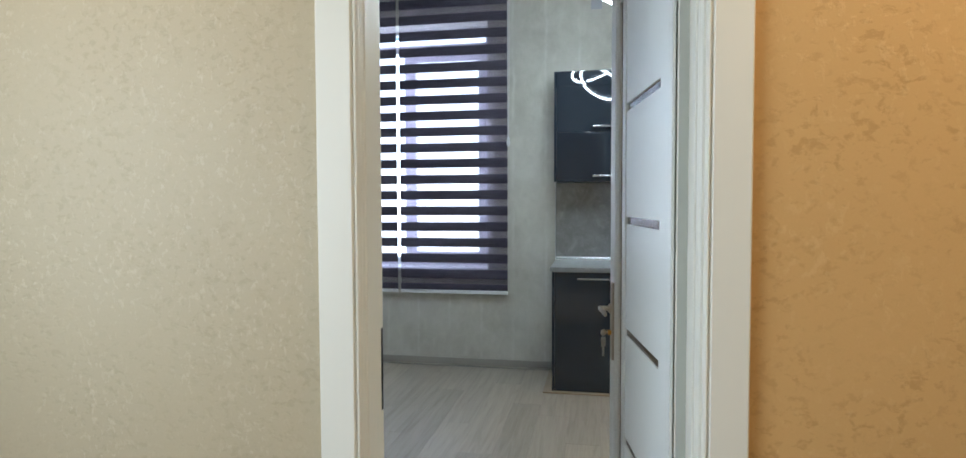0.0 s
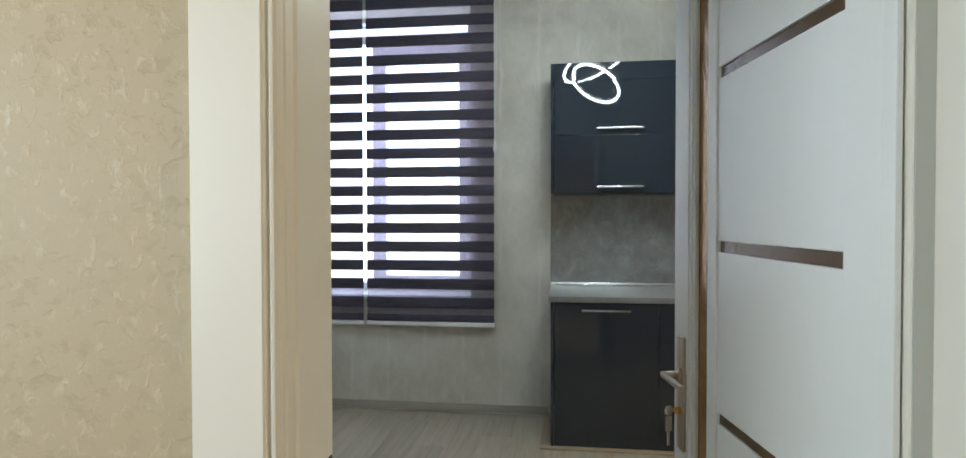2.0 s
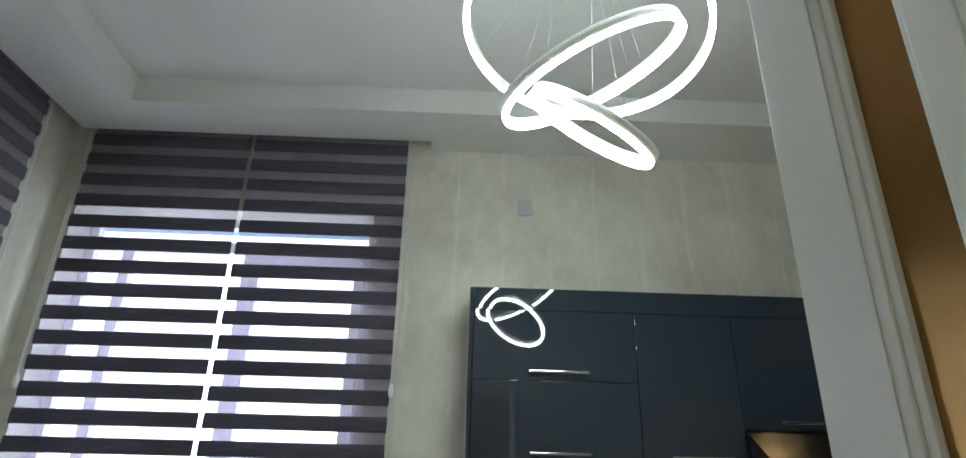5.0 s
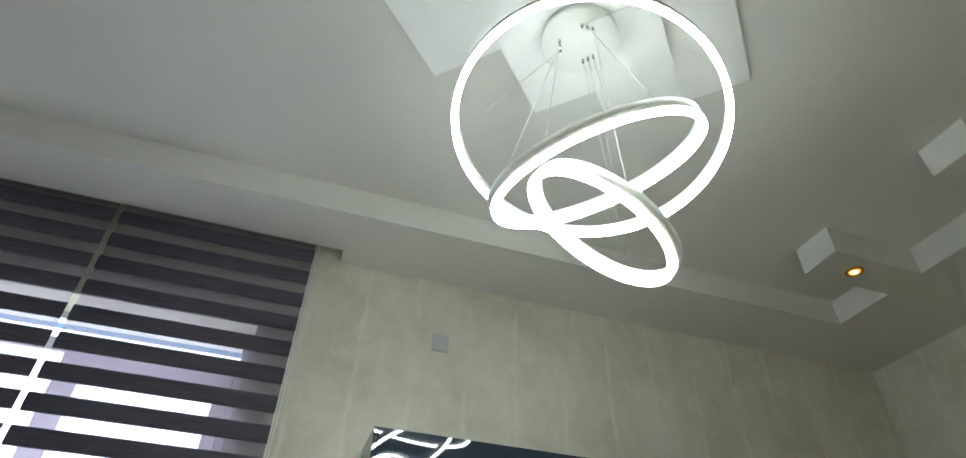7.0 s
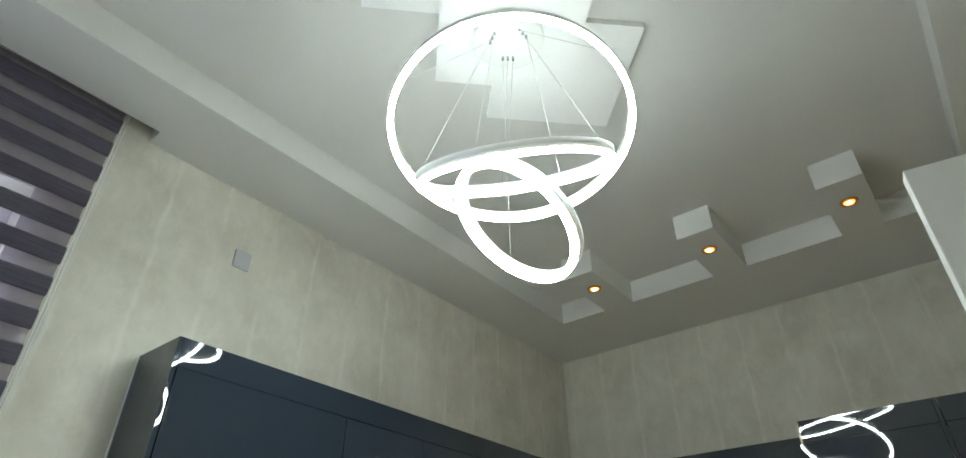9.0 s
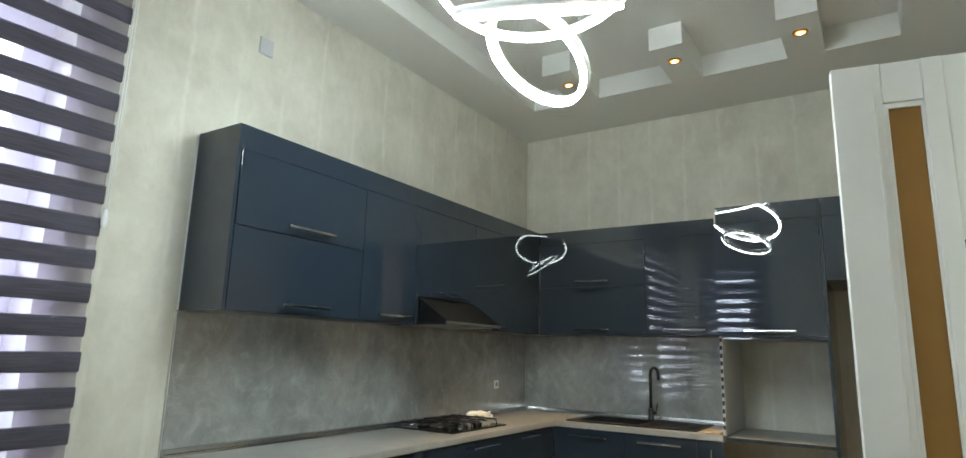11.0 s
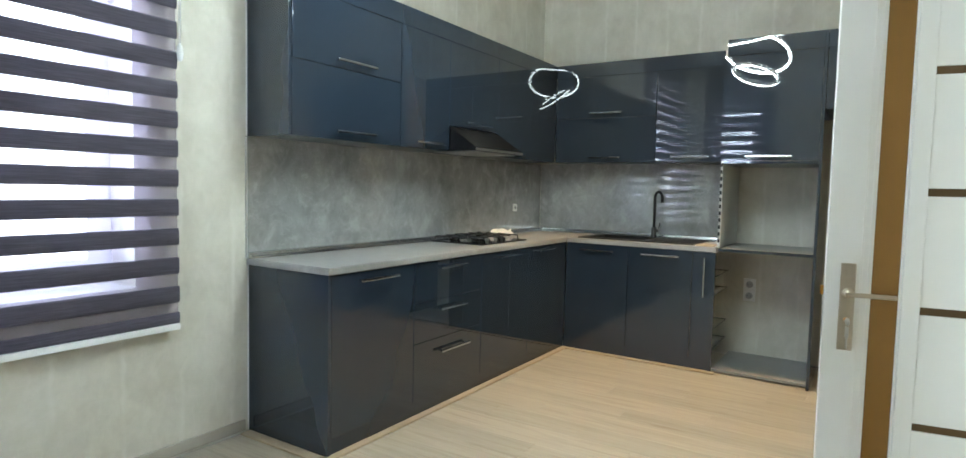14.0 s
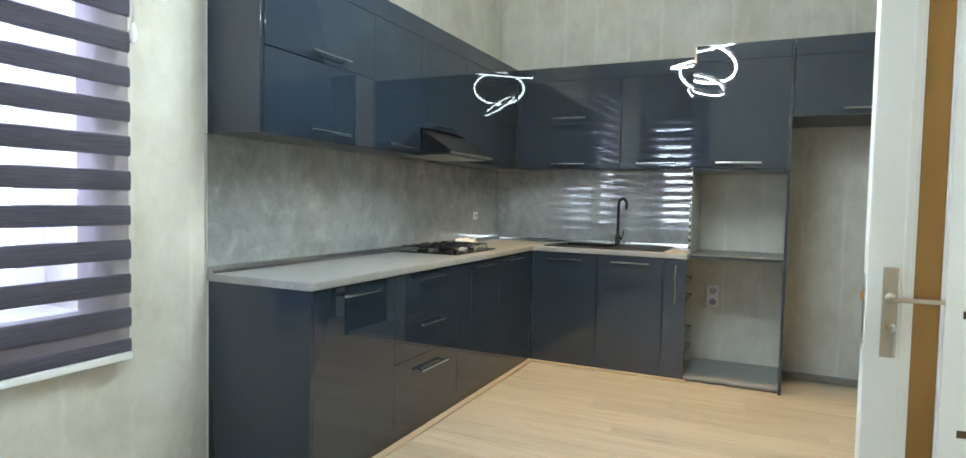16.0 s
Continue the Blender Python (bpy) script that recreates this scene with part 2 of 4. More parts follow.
def bronze_glass_mat():
    """Bronze mirror glass of the door with a crackled gold sheen."""
    m = mat("bronze_glass", (0.30, 0.165, 0.045), 0.18, 0.6, spec=0.3)
    pos = coords(m)
    colour_in(m, mix(m, maths(m, "MULTIPLY", noise_tex(m, pos, 4, 4, 0.6), 0.8), (0.38, 0.21, 0.062), (0.25, 0.135, 0.04)))
    v = node(m, "ShaderNodeTexVoronoi", Scale=240.0)
    link(m, pos, v.inputs["Vector"])
    bump(m, v.outputs["Distance"], 0.03, 0.0005)
    return m


WALLPAPER = wallpaper_mat()
HALL_PLASTER = plaster_mat("hall_plaster", (0.51, 0.42, 0.275), (0.44, 0.345, 0.205), (0.66, 0.57, 0.40), 0.30, 0.26, 0.40, 0.024)
# warm lamp light is partly put into this plaster's ochre
OCHRE_LIT_PLASTER = plaster_mat("ochre_lit_plaster", (0.66, 0.41, 0.165), (0.57, 0.325, 0.10), (0.74, 0.50, 0.225), 0.42, 0.46, 0.45, 0.030)
SLATE = stone_mat("slate_panel", [(0.25, (0.195, 0.195, 0.19)), (0.5, (0.315, 0.318, 0.315)), (0.78, (0.44, 0.445, 0.44))], 0.02, 1.0, 0.16, 0.24)
bsdf(SLATE).inputs["Coat Weight"].default_value = 1.0
bsdf(SLATE).inputs["Coat Roughness"].default_value = 0.010
bsdf(SLATE).inputs["Coat IOR"].default_value = 1.65
WORKTOP = stone_mat("worktop_stone", [(0.25, (0.235, 0.234, 0.228)), (0.5, (0.31, 0.307, 0.298)), (0.78, (0.40, 0.396, 0.385))], 0.34, 0.8, 0.22, 0.10)
OAK = plank_mat("oak_laminate")
TRIM_WOOD = paint_mat("trim_wood", (0.43, 0.34, 0.23), 0.5, 0.1)
BASEBOARD = paint_mat("baseboard_vinyl", (0.42, 0.385, 0.33), 0.45, 0.08)
NAVY = gloss_mat("slate_blue_gloss", (0.019, 0.028, 0.043))
bsdf(NAVY).inputs["Specular IOR Level"].default_value = 0.80
CARCASS = paint_mat("carcass_board", (0.045, 0.055, 0.068), 0.30)
PALE_BOARD = paint_mat("pale_board", (0.60, 0.60, 0.57), 0.45)
GREY_BOARD = paint_mat("grey_board", (0.26, 0.265, 0.255), 0.35)
CHROME = metal_mat("chrome", (0.50, 0.52, 0.55), 0.10)
PROFILE = metal_mat("grey_profile", (0.58, 0.59, 0.60), 0.20, (1, 1, 8))
SOCKET_GREY = paint_mat("grey_plastic", (0.30, 0.31, 0.32), 0.35)
STEEL = metal_mat("brushed_steel", (0.62, 0.61, 0.58), 0.28, (1, 1, 8))
NICKEL = metal_mat("satin_nickel", (0.50, 0.43, 0.34), 0.28, (1, 1, 6))
BRASS = metal_mat("brass", (0.62, 0.33, 0.08), 0.28)
WIRE = metal_mat("wire_steel", (0.55, 0.55, 0.55), 0.5)
ALU = metal_mat("aluminium", (0.72, 0.73, 0.74), 0.30, (1, 1, 8))
DARK_STEEL = metal_mat("dark_steel", (0.09, 0.083, 0.078), 0.2, (8, 1, 1))
BLACK = paint_mat("matt_black", (0.007, 0.007, 0.008), 0.32)
BLACK_GLASS = gloss_mat("black_glass", (0.008, 0.008, 0.009), 0.05)
GRANITE = paint_mat("black_granite", (0.008, 0.008, 0.009), 0.45, 0.15)
WHITE_PAINT = paint_mat("white_paint", (0.80, 0.80, 0.775), 0.6, 0.03)
CEILING_PAINT = paint_mat("ceiling_paint", (0.69, 0.685, 0.655), 0.65, 0.03)
# paler than the ceiling: the rings' light on the panels is in the colour
PANEL_LIT_WHITE = paint_mat("panel_lit_white", (0.86, 0.86, 0.85), 0.4, 0.02)
DOOR_WHITE = paint_mat("door_film", (0.75, 0.745, 0.70), 0.38, 0.03)
CASING = paint_mat("casing_film", (0.80, 0.755, 0.65), 0.38, 0.04)
PVC = paint_mat("white_pvc", (0.80, 0.80, 0.81), 0.28, 0.03)
PLASTIC = paint_mat("white_plastic", (0.78, 0.78, 0.77), 0.35, 0.03)
SHADED_SEAL = paint_mat("shaded_seal", (0.46, 0.46, 0.40), 0.6, 0.05)
PLATE_GREY = paint_mat("pale_grey_plastic", (0.45, 0.45, 0.47), 0.4, 0.03)
PAPER = paint_mat("paper", (0.80, 0.77, 0.71), 0.7, 0.08)
BLIND = fabric_mat("blind_cloth", (0.088, 0.080, 0.106))
VOILE = sheer_mat()
GLASS = glass_mat()
BRONZE = bronze_glass_mat()
INLAY = paint_mat("smoked_glass", (0.125, 0.078, 0.036), 0.18, 0.12)
bsdf(INLAY).inputs["Metallic"].default_value = 0.35
LED = glow_mat("led_diffuser", (0.94, 0.98, 1.0), LED_GLOW)
BULB = glow_mat("halogen_bulb", (1.0, 0.78, 0.42), 8.0)
AMBER = glow_mat("amber_glass", (1.0, 0.40, 0.08), 0.7)
GROUND = paint_mat("yard_concrete", (0.42, 0.39, 0.34), 0.85, 0.15)


# ---------------------------------------------------------------- mesh helpers
def box_into(bm, lo, hi, bevel=0.0, m=None):
    lo, hi = [min(a, b) for a, b in zip(lo, hi)], [max(a, b) for a, b in zip(lo, hi)]
    got = bmesh.ops.create_cube(bm, size=1.0)
    vs = got["verts"]
    for v in vs:
        v.co = Vector([(l + h) / 2 + c * (h - l) for l, h, c in zip(lo, hi, v.co)])
    if bevel:
        es = list({e for v in vs for e in v.link_edges})
        r = bmesh.ops.bevel(bm, geom=es, offset=bevel, segments=2, profile=0.6, affect="EDGES")
        vs = list({v for f in r["faces"] for v in f.verts} | {v for v in vs if v.is_valid})
    if m is not None:
        bmesh.ops.transform(bm, matrix=m, verts=[v for v in vs if v.is_valid])
    return bm


def boxes(*specs, bevel=0.0, m=None):
    bm = bmesh.new()
    for lo, hi in specs:
        box_into(bm, lo, hi, bevel, m)
    return bm


def tube(points, radius, sides=12, closed=False, caps=True):
    """A round bar along the points."""
    bm = bmesh.new()
    pts = [Vector(p) for p in points]
    n = len(pts)
    rings = []
    ref = None
    for i, p in enumerate(pts):
        a, b = pts[(i - 1) % n if closed else max(i - 1, 0)], pts[(i + 1) % n if closed else min(i + 1, n - 1)]
        d = (b - a).normalized()
        if ref is None:
            ref = d.orthogonal().normalized()
        ref = (ref - d * ref.dot(d)).normalized()
        side = d.cross(ref)
        r = radius[i] if isinstance(radius, (list, tuple)) else radius
        rings.append([bm.verts.new(p + r * (math.cos(2 * math.pi * k / sides) * ref + math.sin(2 * math.pi * k / sides) * side)) for k in range(sides)])
    for i in range(n if closed else n - 1):
        a, b = rings[i], rings[(i + 1) % n]
        for k in range(sides):
            bm.faces.new((a[k], a[(k + 1) % sides], b[(k + 1) % sides], b[k]))
    if caps and not closed:
        bm.faces.new(rings[0][::-1])
        bm.faces.new(rings[-1])
    for f in bm.faces:
        f.smooth = True
    return bm


def lathe(profile, centre, axis="Z", sides=32):
    """A turned body: (radius, height) along the axis from the centre."""
    bm = bmesh.new()
    rings = []
    for r, h in profile:
        ring = []
        for k in range(sides):
            a = 2 * math.pi * k / sides
            u, v = max(r, 1e-4) * math.cos(a), max(r, 1e-4) * math.sin(a)
            co = {"Z": (u, v, h), "X": (h, u, v), "Y": (v, h, u)}[axis]
            ring.append(bm.verts.new(Vector(centre) + Vector(co)))
        rings.append(ring)
    for a, b in zip(rings, rings[1:]):
        for k in range(sides):
            bm.faces.new((a[k], a[(k + 1) % sides], b[(k + 1) % sides], b[k]))
    bm.faces.new(rings[0][::-1])
    bm.faces.new(rings[-1])
    for f in bm.faces:
        f.smooth = len(f.verts) == 4
    bmesh.ops.recalc_face_normals(bm, faces=bm.faces)
    return bm


def prism(outline, axis, a, b):
    """An outline of (u, v) pushed along the axis from a to b. X: (y, z); Y: (x, z); Z: (x, y)."""
    bm = bmesh.new()
    place = {"X": lambda u, v, w: (w, u, v), "Y": lambda u, v, w: (u, w, v), "Z": lambda u, v, w: (u, v, w)}[axis]
    one = [bm.verts.new(place(u, v, a)) for u, v in outline]
    two = [bm.verts.new(place(u, v, b)) for u, v in outline]
    bm.faces.new(one)
    bm.faces.new(two[::-1])
    n = len(outline)
    for k in range(n):
        bm.faces.new((one[k], two[k], two[(k + 1) % n], one[(k + 1) % n]))
    bmesh.ops.recalc_face_normals(bm, faces=bm.faces)
    return bm


def merge(*bms):
    out = bmesh.new()
    for b in bms:
        me = bpy.data.meshes.new("joined")
        b.to_mesh(me)
        out.from_mesh(me)
        b.free()
        bpy.data.meshes.remove(me)
    return out


def mesh_object(name, bm, material, smooth=False):
    me = bpy.data.meshes.new(name)
    if smooth:
        for f in bm.faces:
            f.smooth = True
    bm.to_mesh(me)
    bm.free()
    me.materials.append(material)
    return new(name, me)


def part(name, bm, material, parent, label=""):
    ob = mesh_object(name, bm, material)
    ob.parent = parent
    ob.matrix_parent_inverse = parent.matrix_world.inverted()
    return tagged(ob, label=label) if label else ob


def thing(name, label, category, group="", at=(0, 0, 0)):
    ob = new(name)
    ob.empty_display_size = 0.1
    ob.location = at
    ob.matrix_world = Matrix.Translation(at)
    return tagged(ob, label, category, group)


def structure(name, bm, material, label):
    return tagged(mesh_object(name, bm, material), label, kind="structure")


# ---------------------------------------------------------------- the plan
NY, EX, WX, SY = 6.65, 2.67, -2.84, 3.32     # kitchen wall faces
HY = 3.13                                     # hall face of the wall with the doorway
SOFFIT, CEIL = 3.25, 3.40
DL, DR, DTOP = -0.735, 0.015, 2.20            # doorway
# window openings: north along x, west along y
NW0, NW1, WW0, WW1, WZ0, WZ1, WZT = -2.72, -1.05, 5.44, 6.17, 0.80, 2.81, 2.52
HX0, HX1, HY0, HTOP = -2.3, 1.7, -0.9, 2.75   # hall

structure("wall_north", boxes(((WX - 0.3, NY, 0), (NW0, NY + 0.3, 3.6)), ((NW1, NY, 0), (EX + 0.2, NY + 0.3, 3.6)),
          ((NW0, NY, 0), (NW1, NY + 0.3, WZ0)), ((NW0, NY, WZ1), (NW1, NY + 0.3, 3.6))), WALLPAPER, "wall papered in pale grey-beige with light streaks")
structure("wall_west", boxes(((WX - 0.3, HY, 0), (WX, WW0, 3.6)), ((WX - 0.3, WW1, 0), (WX, NY, 3.6)),
          ((WX - 0.3, WW0, 0), (WX, WW1, WZ0)), ((WX - 0.3, WW0, WZT), (WX, WW1, 3.6))), WALLPAPER, "wall papered in pale grey-beige with a window")
structure("wall_east", boxes(((EX, HY, 0), (EX + 0.2, NY, 3.6))), WALLPAPER, "wall papered in pale grey-beige behind the sink")
structure("wall_south", boxes(((WX, SY - 0.06, 0), (DL - 0.03, SY, 3.6)), ((DR + 0.05, SY - 0.06, 0), (EX, SY, 3.6)),
          ((DL - 0.03, SY - 0.06, DTOP + 0.03), (DR + 0.05, SY, 3.6))), WALLPAPER, "papered kitchen wall round the doorway")
structure("wall_hall", boxes(((WX, HY, 0), (DL - 0.03, SY - 0.06, 3.6)), ((DL - 0.03, HY, DTOP + 0.03), (DR + 0.05, SY - 0.06, 3.6))),
          HALL_PLASTER, "beige decorative plaster with pearly trowel flecks")
structure("wall_hall_ochre", boxes(((DR + 0.05, HY, 0), (EX, SY - 0.06, 3.6))), OCHRE_LIT_PLASTER, "decorative plaster with brown trowel flecks, warm light partly painted in its ochre")
# unseen walls; the opening on the left is added to let daylight in
structure("wall_hall_side", boxes(((HX0 - 0.15, HY0, 0), (HX0, HY, 0.9)), ((HX0 - 0.15, HY0, 2.2), (HX0, HY, HTOP)), ((HX0 - 0.15, HY0, 0.9), (HX0, 0.8, 2.2)),
          ((HX0 - 0.15, 2.4, 0.9), (HX0, HY, 2.2)), ((HX1, HY0, 0), (HX1 + 0.15, HY, HTOP)), ((HX0 - 0.15, HY0 - 0.15, 0), (HX1 + 0.15, HY0, HTOP))),
          HALL_PLASTER, "plain beige plaster closing the hall")
structure("ceiling_hall", boxes(((HX0 - 0.15, HY0 - 0.15, HTOP), (HX1 + 0.15, HY, HTOP + 0.1))), WHITE_PAINT, "plain white hall ceiling")
structure("floor_hall", boxes(((HX0, HY0, -0.05), (HX1, HY, -0.001))), OAK, "pale oak laminate in the hall")
structure("roof", boxes(((WX - 0.5, HY0 - 0.5, 3.6), (EX + 0.5, NY + 0.5, 3.75))), WHITE_PAINT, "flat slab closing the rooms")

# kitchen ceiling: raised middle, soffit with three lamp teeth along the east side, slots for the blinds
TEETH = [(5.905, 5.695), (5.15, 4.945), (4.42, 4.21)]
bm = boxes(((WX, SY, CEIL), (EX, NY, CEIL + 0.1)))
box_into(bm, (WX + 0.10, 6.24, SOFFIT), (2.035, 6.545, CEIL))              # along the north wall
box_into(bm, (-0.748, 6.545, SOFFIT), (EX, NY, CEIL))                        # past the end of the blind slot
box_into(bm, (2.035, SY, SOFFIT), (EX, 6.545, CEIL))                         # east
box_into(bm, (WX + 0.10, SY, SOFFIT), (-2.32, 6.24, CEIL))                   # west
box_into(bm, (-2.32, SY, SOFFIT), (2.035, 3.82, CEIL))                       # south
for a, b in TEETH:
    box_into(bm, (1.505, b, SOFFIT), (2.035, a, CEIL))
tagged(mesh_object("ceiling", bm, CEILING_PAINT), "white plasterboard ceiling with a stepped border", kind="structure")

# ground outside
structure("ground", boxes(((-300, -300, -0.5), (300, 300, -0.3))), GROUND, "pale concrete yard")

# ---------------------------------------------------------------- doorway and door
def casing_board(x0, x1, z0, z1, inner):
    """Fluted casing on the hall face; inner is the x of the edge with the beads."""
    out = abs(x1 - x0)
    s = 1 if inner == x1 else -1
    o = x0 if inner == x1 else x1
    prof = [(0, HY), (0, HY - 0.018), (0.003, HY - 0.022), (out * 0.84, HY - 0.022), (out * 0.86, HY - 0.020), (out * 0.87, HY - 0.015), (out * 0.89, HY - 0.014),
            (out * 0.91, HY - 0.016), (out * 0.94, HY - 0.020), (out * 0.97, HY - 0.019), (out * 0.99, HY - 0.014), (out, HY - 0.006), (out, HY)]
    return prism([(o + s * u, v) for u, v in prof], "Z", z0, z1)


frame_ob = thing("door_frame", "cream laminated door frame with fluted casings", "door frame", at=(-0.36, HY, 0))
part("casing", casing_board(-0.825, -0.722, 0, DTOP + 0.02, -0.722), CASING, frame_ob)
part("casing", casing_board(0.055, 0.148, 0, DTOP + 0.02, 0.055), CASING, frame_ob)
part("casing", boxes(((-0.825, HY - 0.022, DTOP + 0.02), (0.145, HY, DTOP + 0.11)), bevel=0.004), CASING, frame_ob)
# linings: extension board, then the rebated frame on the kitchen side
def reeded(x, way):
    """Outer lining board with three soft flutes, its face at x looking along way."""
    face = [(0, HY), (0, 3.138), (-0.004, 3.141), (-0.005, 3.148), (-0.001, 3.153), (-0.0005, 3.166), (-0.003, 3.171), (-0.003, 3.177), (0.0, 3.182), (0.0, 3.1985), (-0.024, 3.1985), (-0.024, HY)]
    return prism([(x + way * u, v) for u, v in face], "Z", 0, DTOP)


part("lining", merge(reeded(DL + 0.006, 1), boxes(((DL - 0.028, 3.20, 0), (DL, 3.305, DTOP)), bevel=0.003)), CASING, frame_ob)
part("lining", merge(reeded(0.049, -1), boxes(((0.044, 3.20, 0), (0.067, 3.297, DTOP)), bevel=0.002), boxes(((0.019, 3.2975, 0), (0.067, SY + 0.004, DTOP)), bevel=0.002)), CASING, frame_ob)
part("lining", boxes(((DL - 0.02, HY, DTOP), (0.06, SY, DTOP + 0.02)), bevel=0.002), CASING, frame_ob)
# grey over the whole rebate step, whose shade is put into the colour
part("seal", boxes(((0.021, 3.2935, 0.01), (0.0435, 3.2975, DTOP - 0.01))), SHADED_SEAL, frame_ob, "pale grey seal strip, the rebate's shade in its colour")
part("strike_plate", boxes(((DL - 0.006, 3.288, 0.80), (DL + 0.0015, 3.299, 1.02)), bevel=0.001), BLACK, frame_ob, "dark strike plate")
for x0, x1 in ((-0.85, -0.765), (0.066, 0.15)):
    part("casing", boxes(((x0, SY + 0.0005, 0), (x1, SY + 0.016, DTOP + 0.02)), bevel=0.004), CASING, frame_ob)

# the open leaf: local x along the leaf from the hinge, local y towards the far side, local z up
HINGE, FREE = Vector((0.002, 3.335, 0)), Vector((-0.122, 4.128, 0))
leaf_len = (FREE - HINGE).length
leaf_m = Matrix.Translation(HINGE) @ Matrix.Rotation(math.atan2(FREE.y - HINGE.y, FREE.x - HINGE.x), 4, "Z")
# the face towards the west is local +y; the leaf reaches from y = -0.04 to 0
door = thing("door_leaf", "open cream interior door with bronze glass strip", "door", at=tuple(leaf_m @ Vector((0, 0, 0.008))))
Z0, Z1 = 0.008, 2.19
INLAYS = [1.667, 1.291, 0.916, 0.541, 0.166]
gl0, gl1 = 0.594, 0.670        # glass strip
pn0, pn1 = 0.093, 0.532                    # panel with the inlays
part("stile", boxes(((gl1 + 0.012, -0.04, Z0), (leaf_len, 0, Z1)), bevel=0.003, m=leaf_m), DOOR_WHITE, door)
part("stile", boxes(((pn1 + 0.004, -0.04, Z0), (gl0 - 0.008, 0, Z1)), bevel=0.003, m=leaf_m), DOOR_WHITE, door)
part("stile", merge(boxes(((0, -0.04, Z0), (pn0 - 0.011, 0, Z1)), bevel=0.002, m=leaf_m), boxes(((-0.026, -0.009, Z0), (0.004, -0.0004, Z1)), bevel=0.001, m=leaf_m)), DOOR_WHITE, door)
# backing of the gap; its tan paints the groove's warm shading
part("groove_board", boxes(((pn0 - 0.0115, -0.030, Z0 + 0.002), (pn0 - 0.0075, -0.010, Z1 - 0.002)), m=leaf_m), TRIM_WOOD, door, "tan backing strip, the groove's shading in its colour")
part("rail", boxes(((gl0 - 0.008, -0.039, 2.072), (gl1 + 0.012, -0.001, Z1 - 0.001)), bevel=0.003, m=leaf_m), DOOR_WHITE, door)
part("rail", boxes(((gl0 - 0.008, -0.039, Z0 + 0.001), (gl1 + 0.012, -0.001, 0.13)), bevel=0.003, m=leaf_m), DOOR_WHITE, door)
part("glass_strip", boxes(((gl0 - 0.006, -0.026, 0.12), (gl1 + 0.01, -0.014, 2.08)), m=leaf_m), BRONZE, door, "bronze mirror glass strip with gold crackle")
part("bead", boxes(((gl1, -0.014, 0.12), (gl1 + 0.012, -0.004, 2.07)), ((gl0 - 0.008, -0.014, 0.12), (gl0, -0.004, 2.07)),
                   ((gl0, -0.014, 2.055), (gl1, -0.004, 2.07)), ((gl0, -0.014, 0.12), (gl1, -0.004, 0.135)), bevel=0.002, m=leaf_m), DOOR_WHITE, door)
part("bead", boxes(((gl1 + 0.028, -0.002, 0.06), (gl1 + 0.034, 0.0025, 2.12)), bevel=0.001, m=leaf_m), DOOR_WHITE, door, "thin raised white line")
zs = [Z0] + sorted(INLAYS) + [Z1]
for i, (a, b) in enumerate(zip(zs, zs[1:])):
    lo, hi = a + (0.0125 if i else 0), b - (0.0125 if i < len(zs) - 2 else 0)
    part("panel", boxes(((pn0 - 0.008, -0.036, lo), (pn1 + 0.004, -0.004, hi)), bevel=0.002, m=leaf_m), DOOR_WHITE, door)
for z in INLAYS:
    part("inlay", boxes(((pn0 - 0.006, -0.022, z - 0.013), (pn1 + 0.003, -0.010, z + 0.013)), m=leaf_m), INLAY, door, "recessed bronze glass inlay")
plate = part("lock_plate", boxes(((leaf_len - 0.087, 0, 0.768), (leaf_len - 0.043, 0.008, 1.056)), bevel=0.003, m=leaf_m), NICKEL, door, "satin nickel lock plate")
lx = leaf_len - 0.066
part("lever", merge(tube([leaf_m @ Vector((lx, 0.006, 0.958)), leaf_m @ Vector((lx, 0.052, 0.958))], 0.010, 14),
                    boxes(((lx - 0.132, 0.045, 0.951), (lx + 0.012, 0.055, 0.966)), bevel=0.004, m=leaf_m)), NICKEL, plate)
part("rosette", tube([leaf_m @ Vector((lx, 0.006, 0.958)), leaf_m @ Vector((lx, 0.016, 0.958))], 0.017, 20), NICKEL, plate)
part("cylinder", tube([leaf_m @ Vector((lx, 0.004, 0.868)), leaf_m @ Vector((lx, 0.020, 0.868))], 0.0095, 16), BRASS, plate)
key = merge(lathe([(0.0, -0.0012), (0.0125, -0.0012), (0.0125, 0.0012), (0.0, 0.0012)], (0, 0, 0), "X", 18), boxes(((-0.0015, -0.018, -0.003), (0.0015, 0.006, 0.003))),
            boxes(((-0.001, -0.009, -0.052), (0.001, 0.010, -0.016)), bevel=0.0006), boxes(((-0.001, -0.003, -0.088), (0.001, 0.005, -0.050))))
bmesh.ops.transform(key, matrix=leaf_m @ Matrix.Translation((lx, 0.036, 0.868)) @ Matrix.Rotation(radians(25), 4, "Z"), verts=key.verts)
part("keys", key, STEEL, plate, "steel keys hanging from the lock")
part("latch", boxes(((leaf_len - 0.001, -0.030, 0.80), (leaf_len + 0.002, -0.010, 1.03)), bevel=0.0008, m=leaf_m), STEEL, door)
part("bolt", boxes(((leaf_len + 0.001, -0.027, 0.945), (leaf_len + 0.011, -0.013, 0.975)), bevel=0.003, m=leaf_m), BRASS, door, "brass latch bolt")
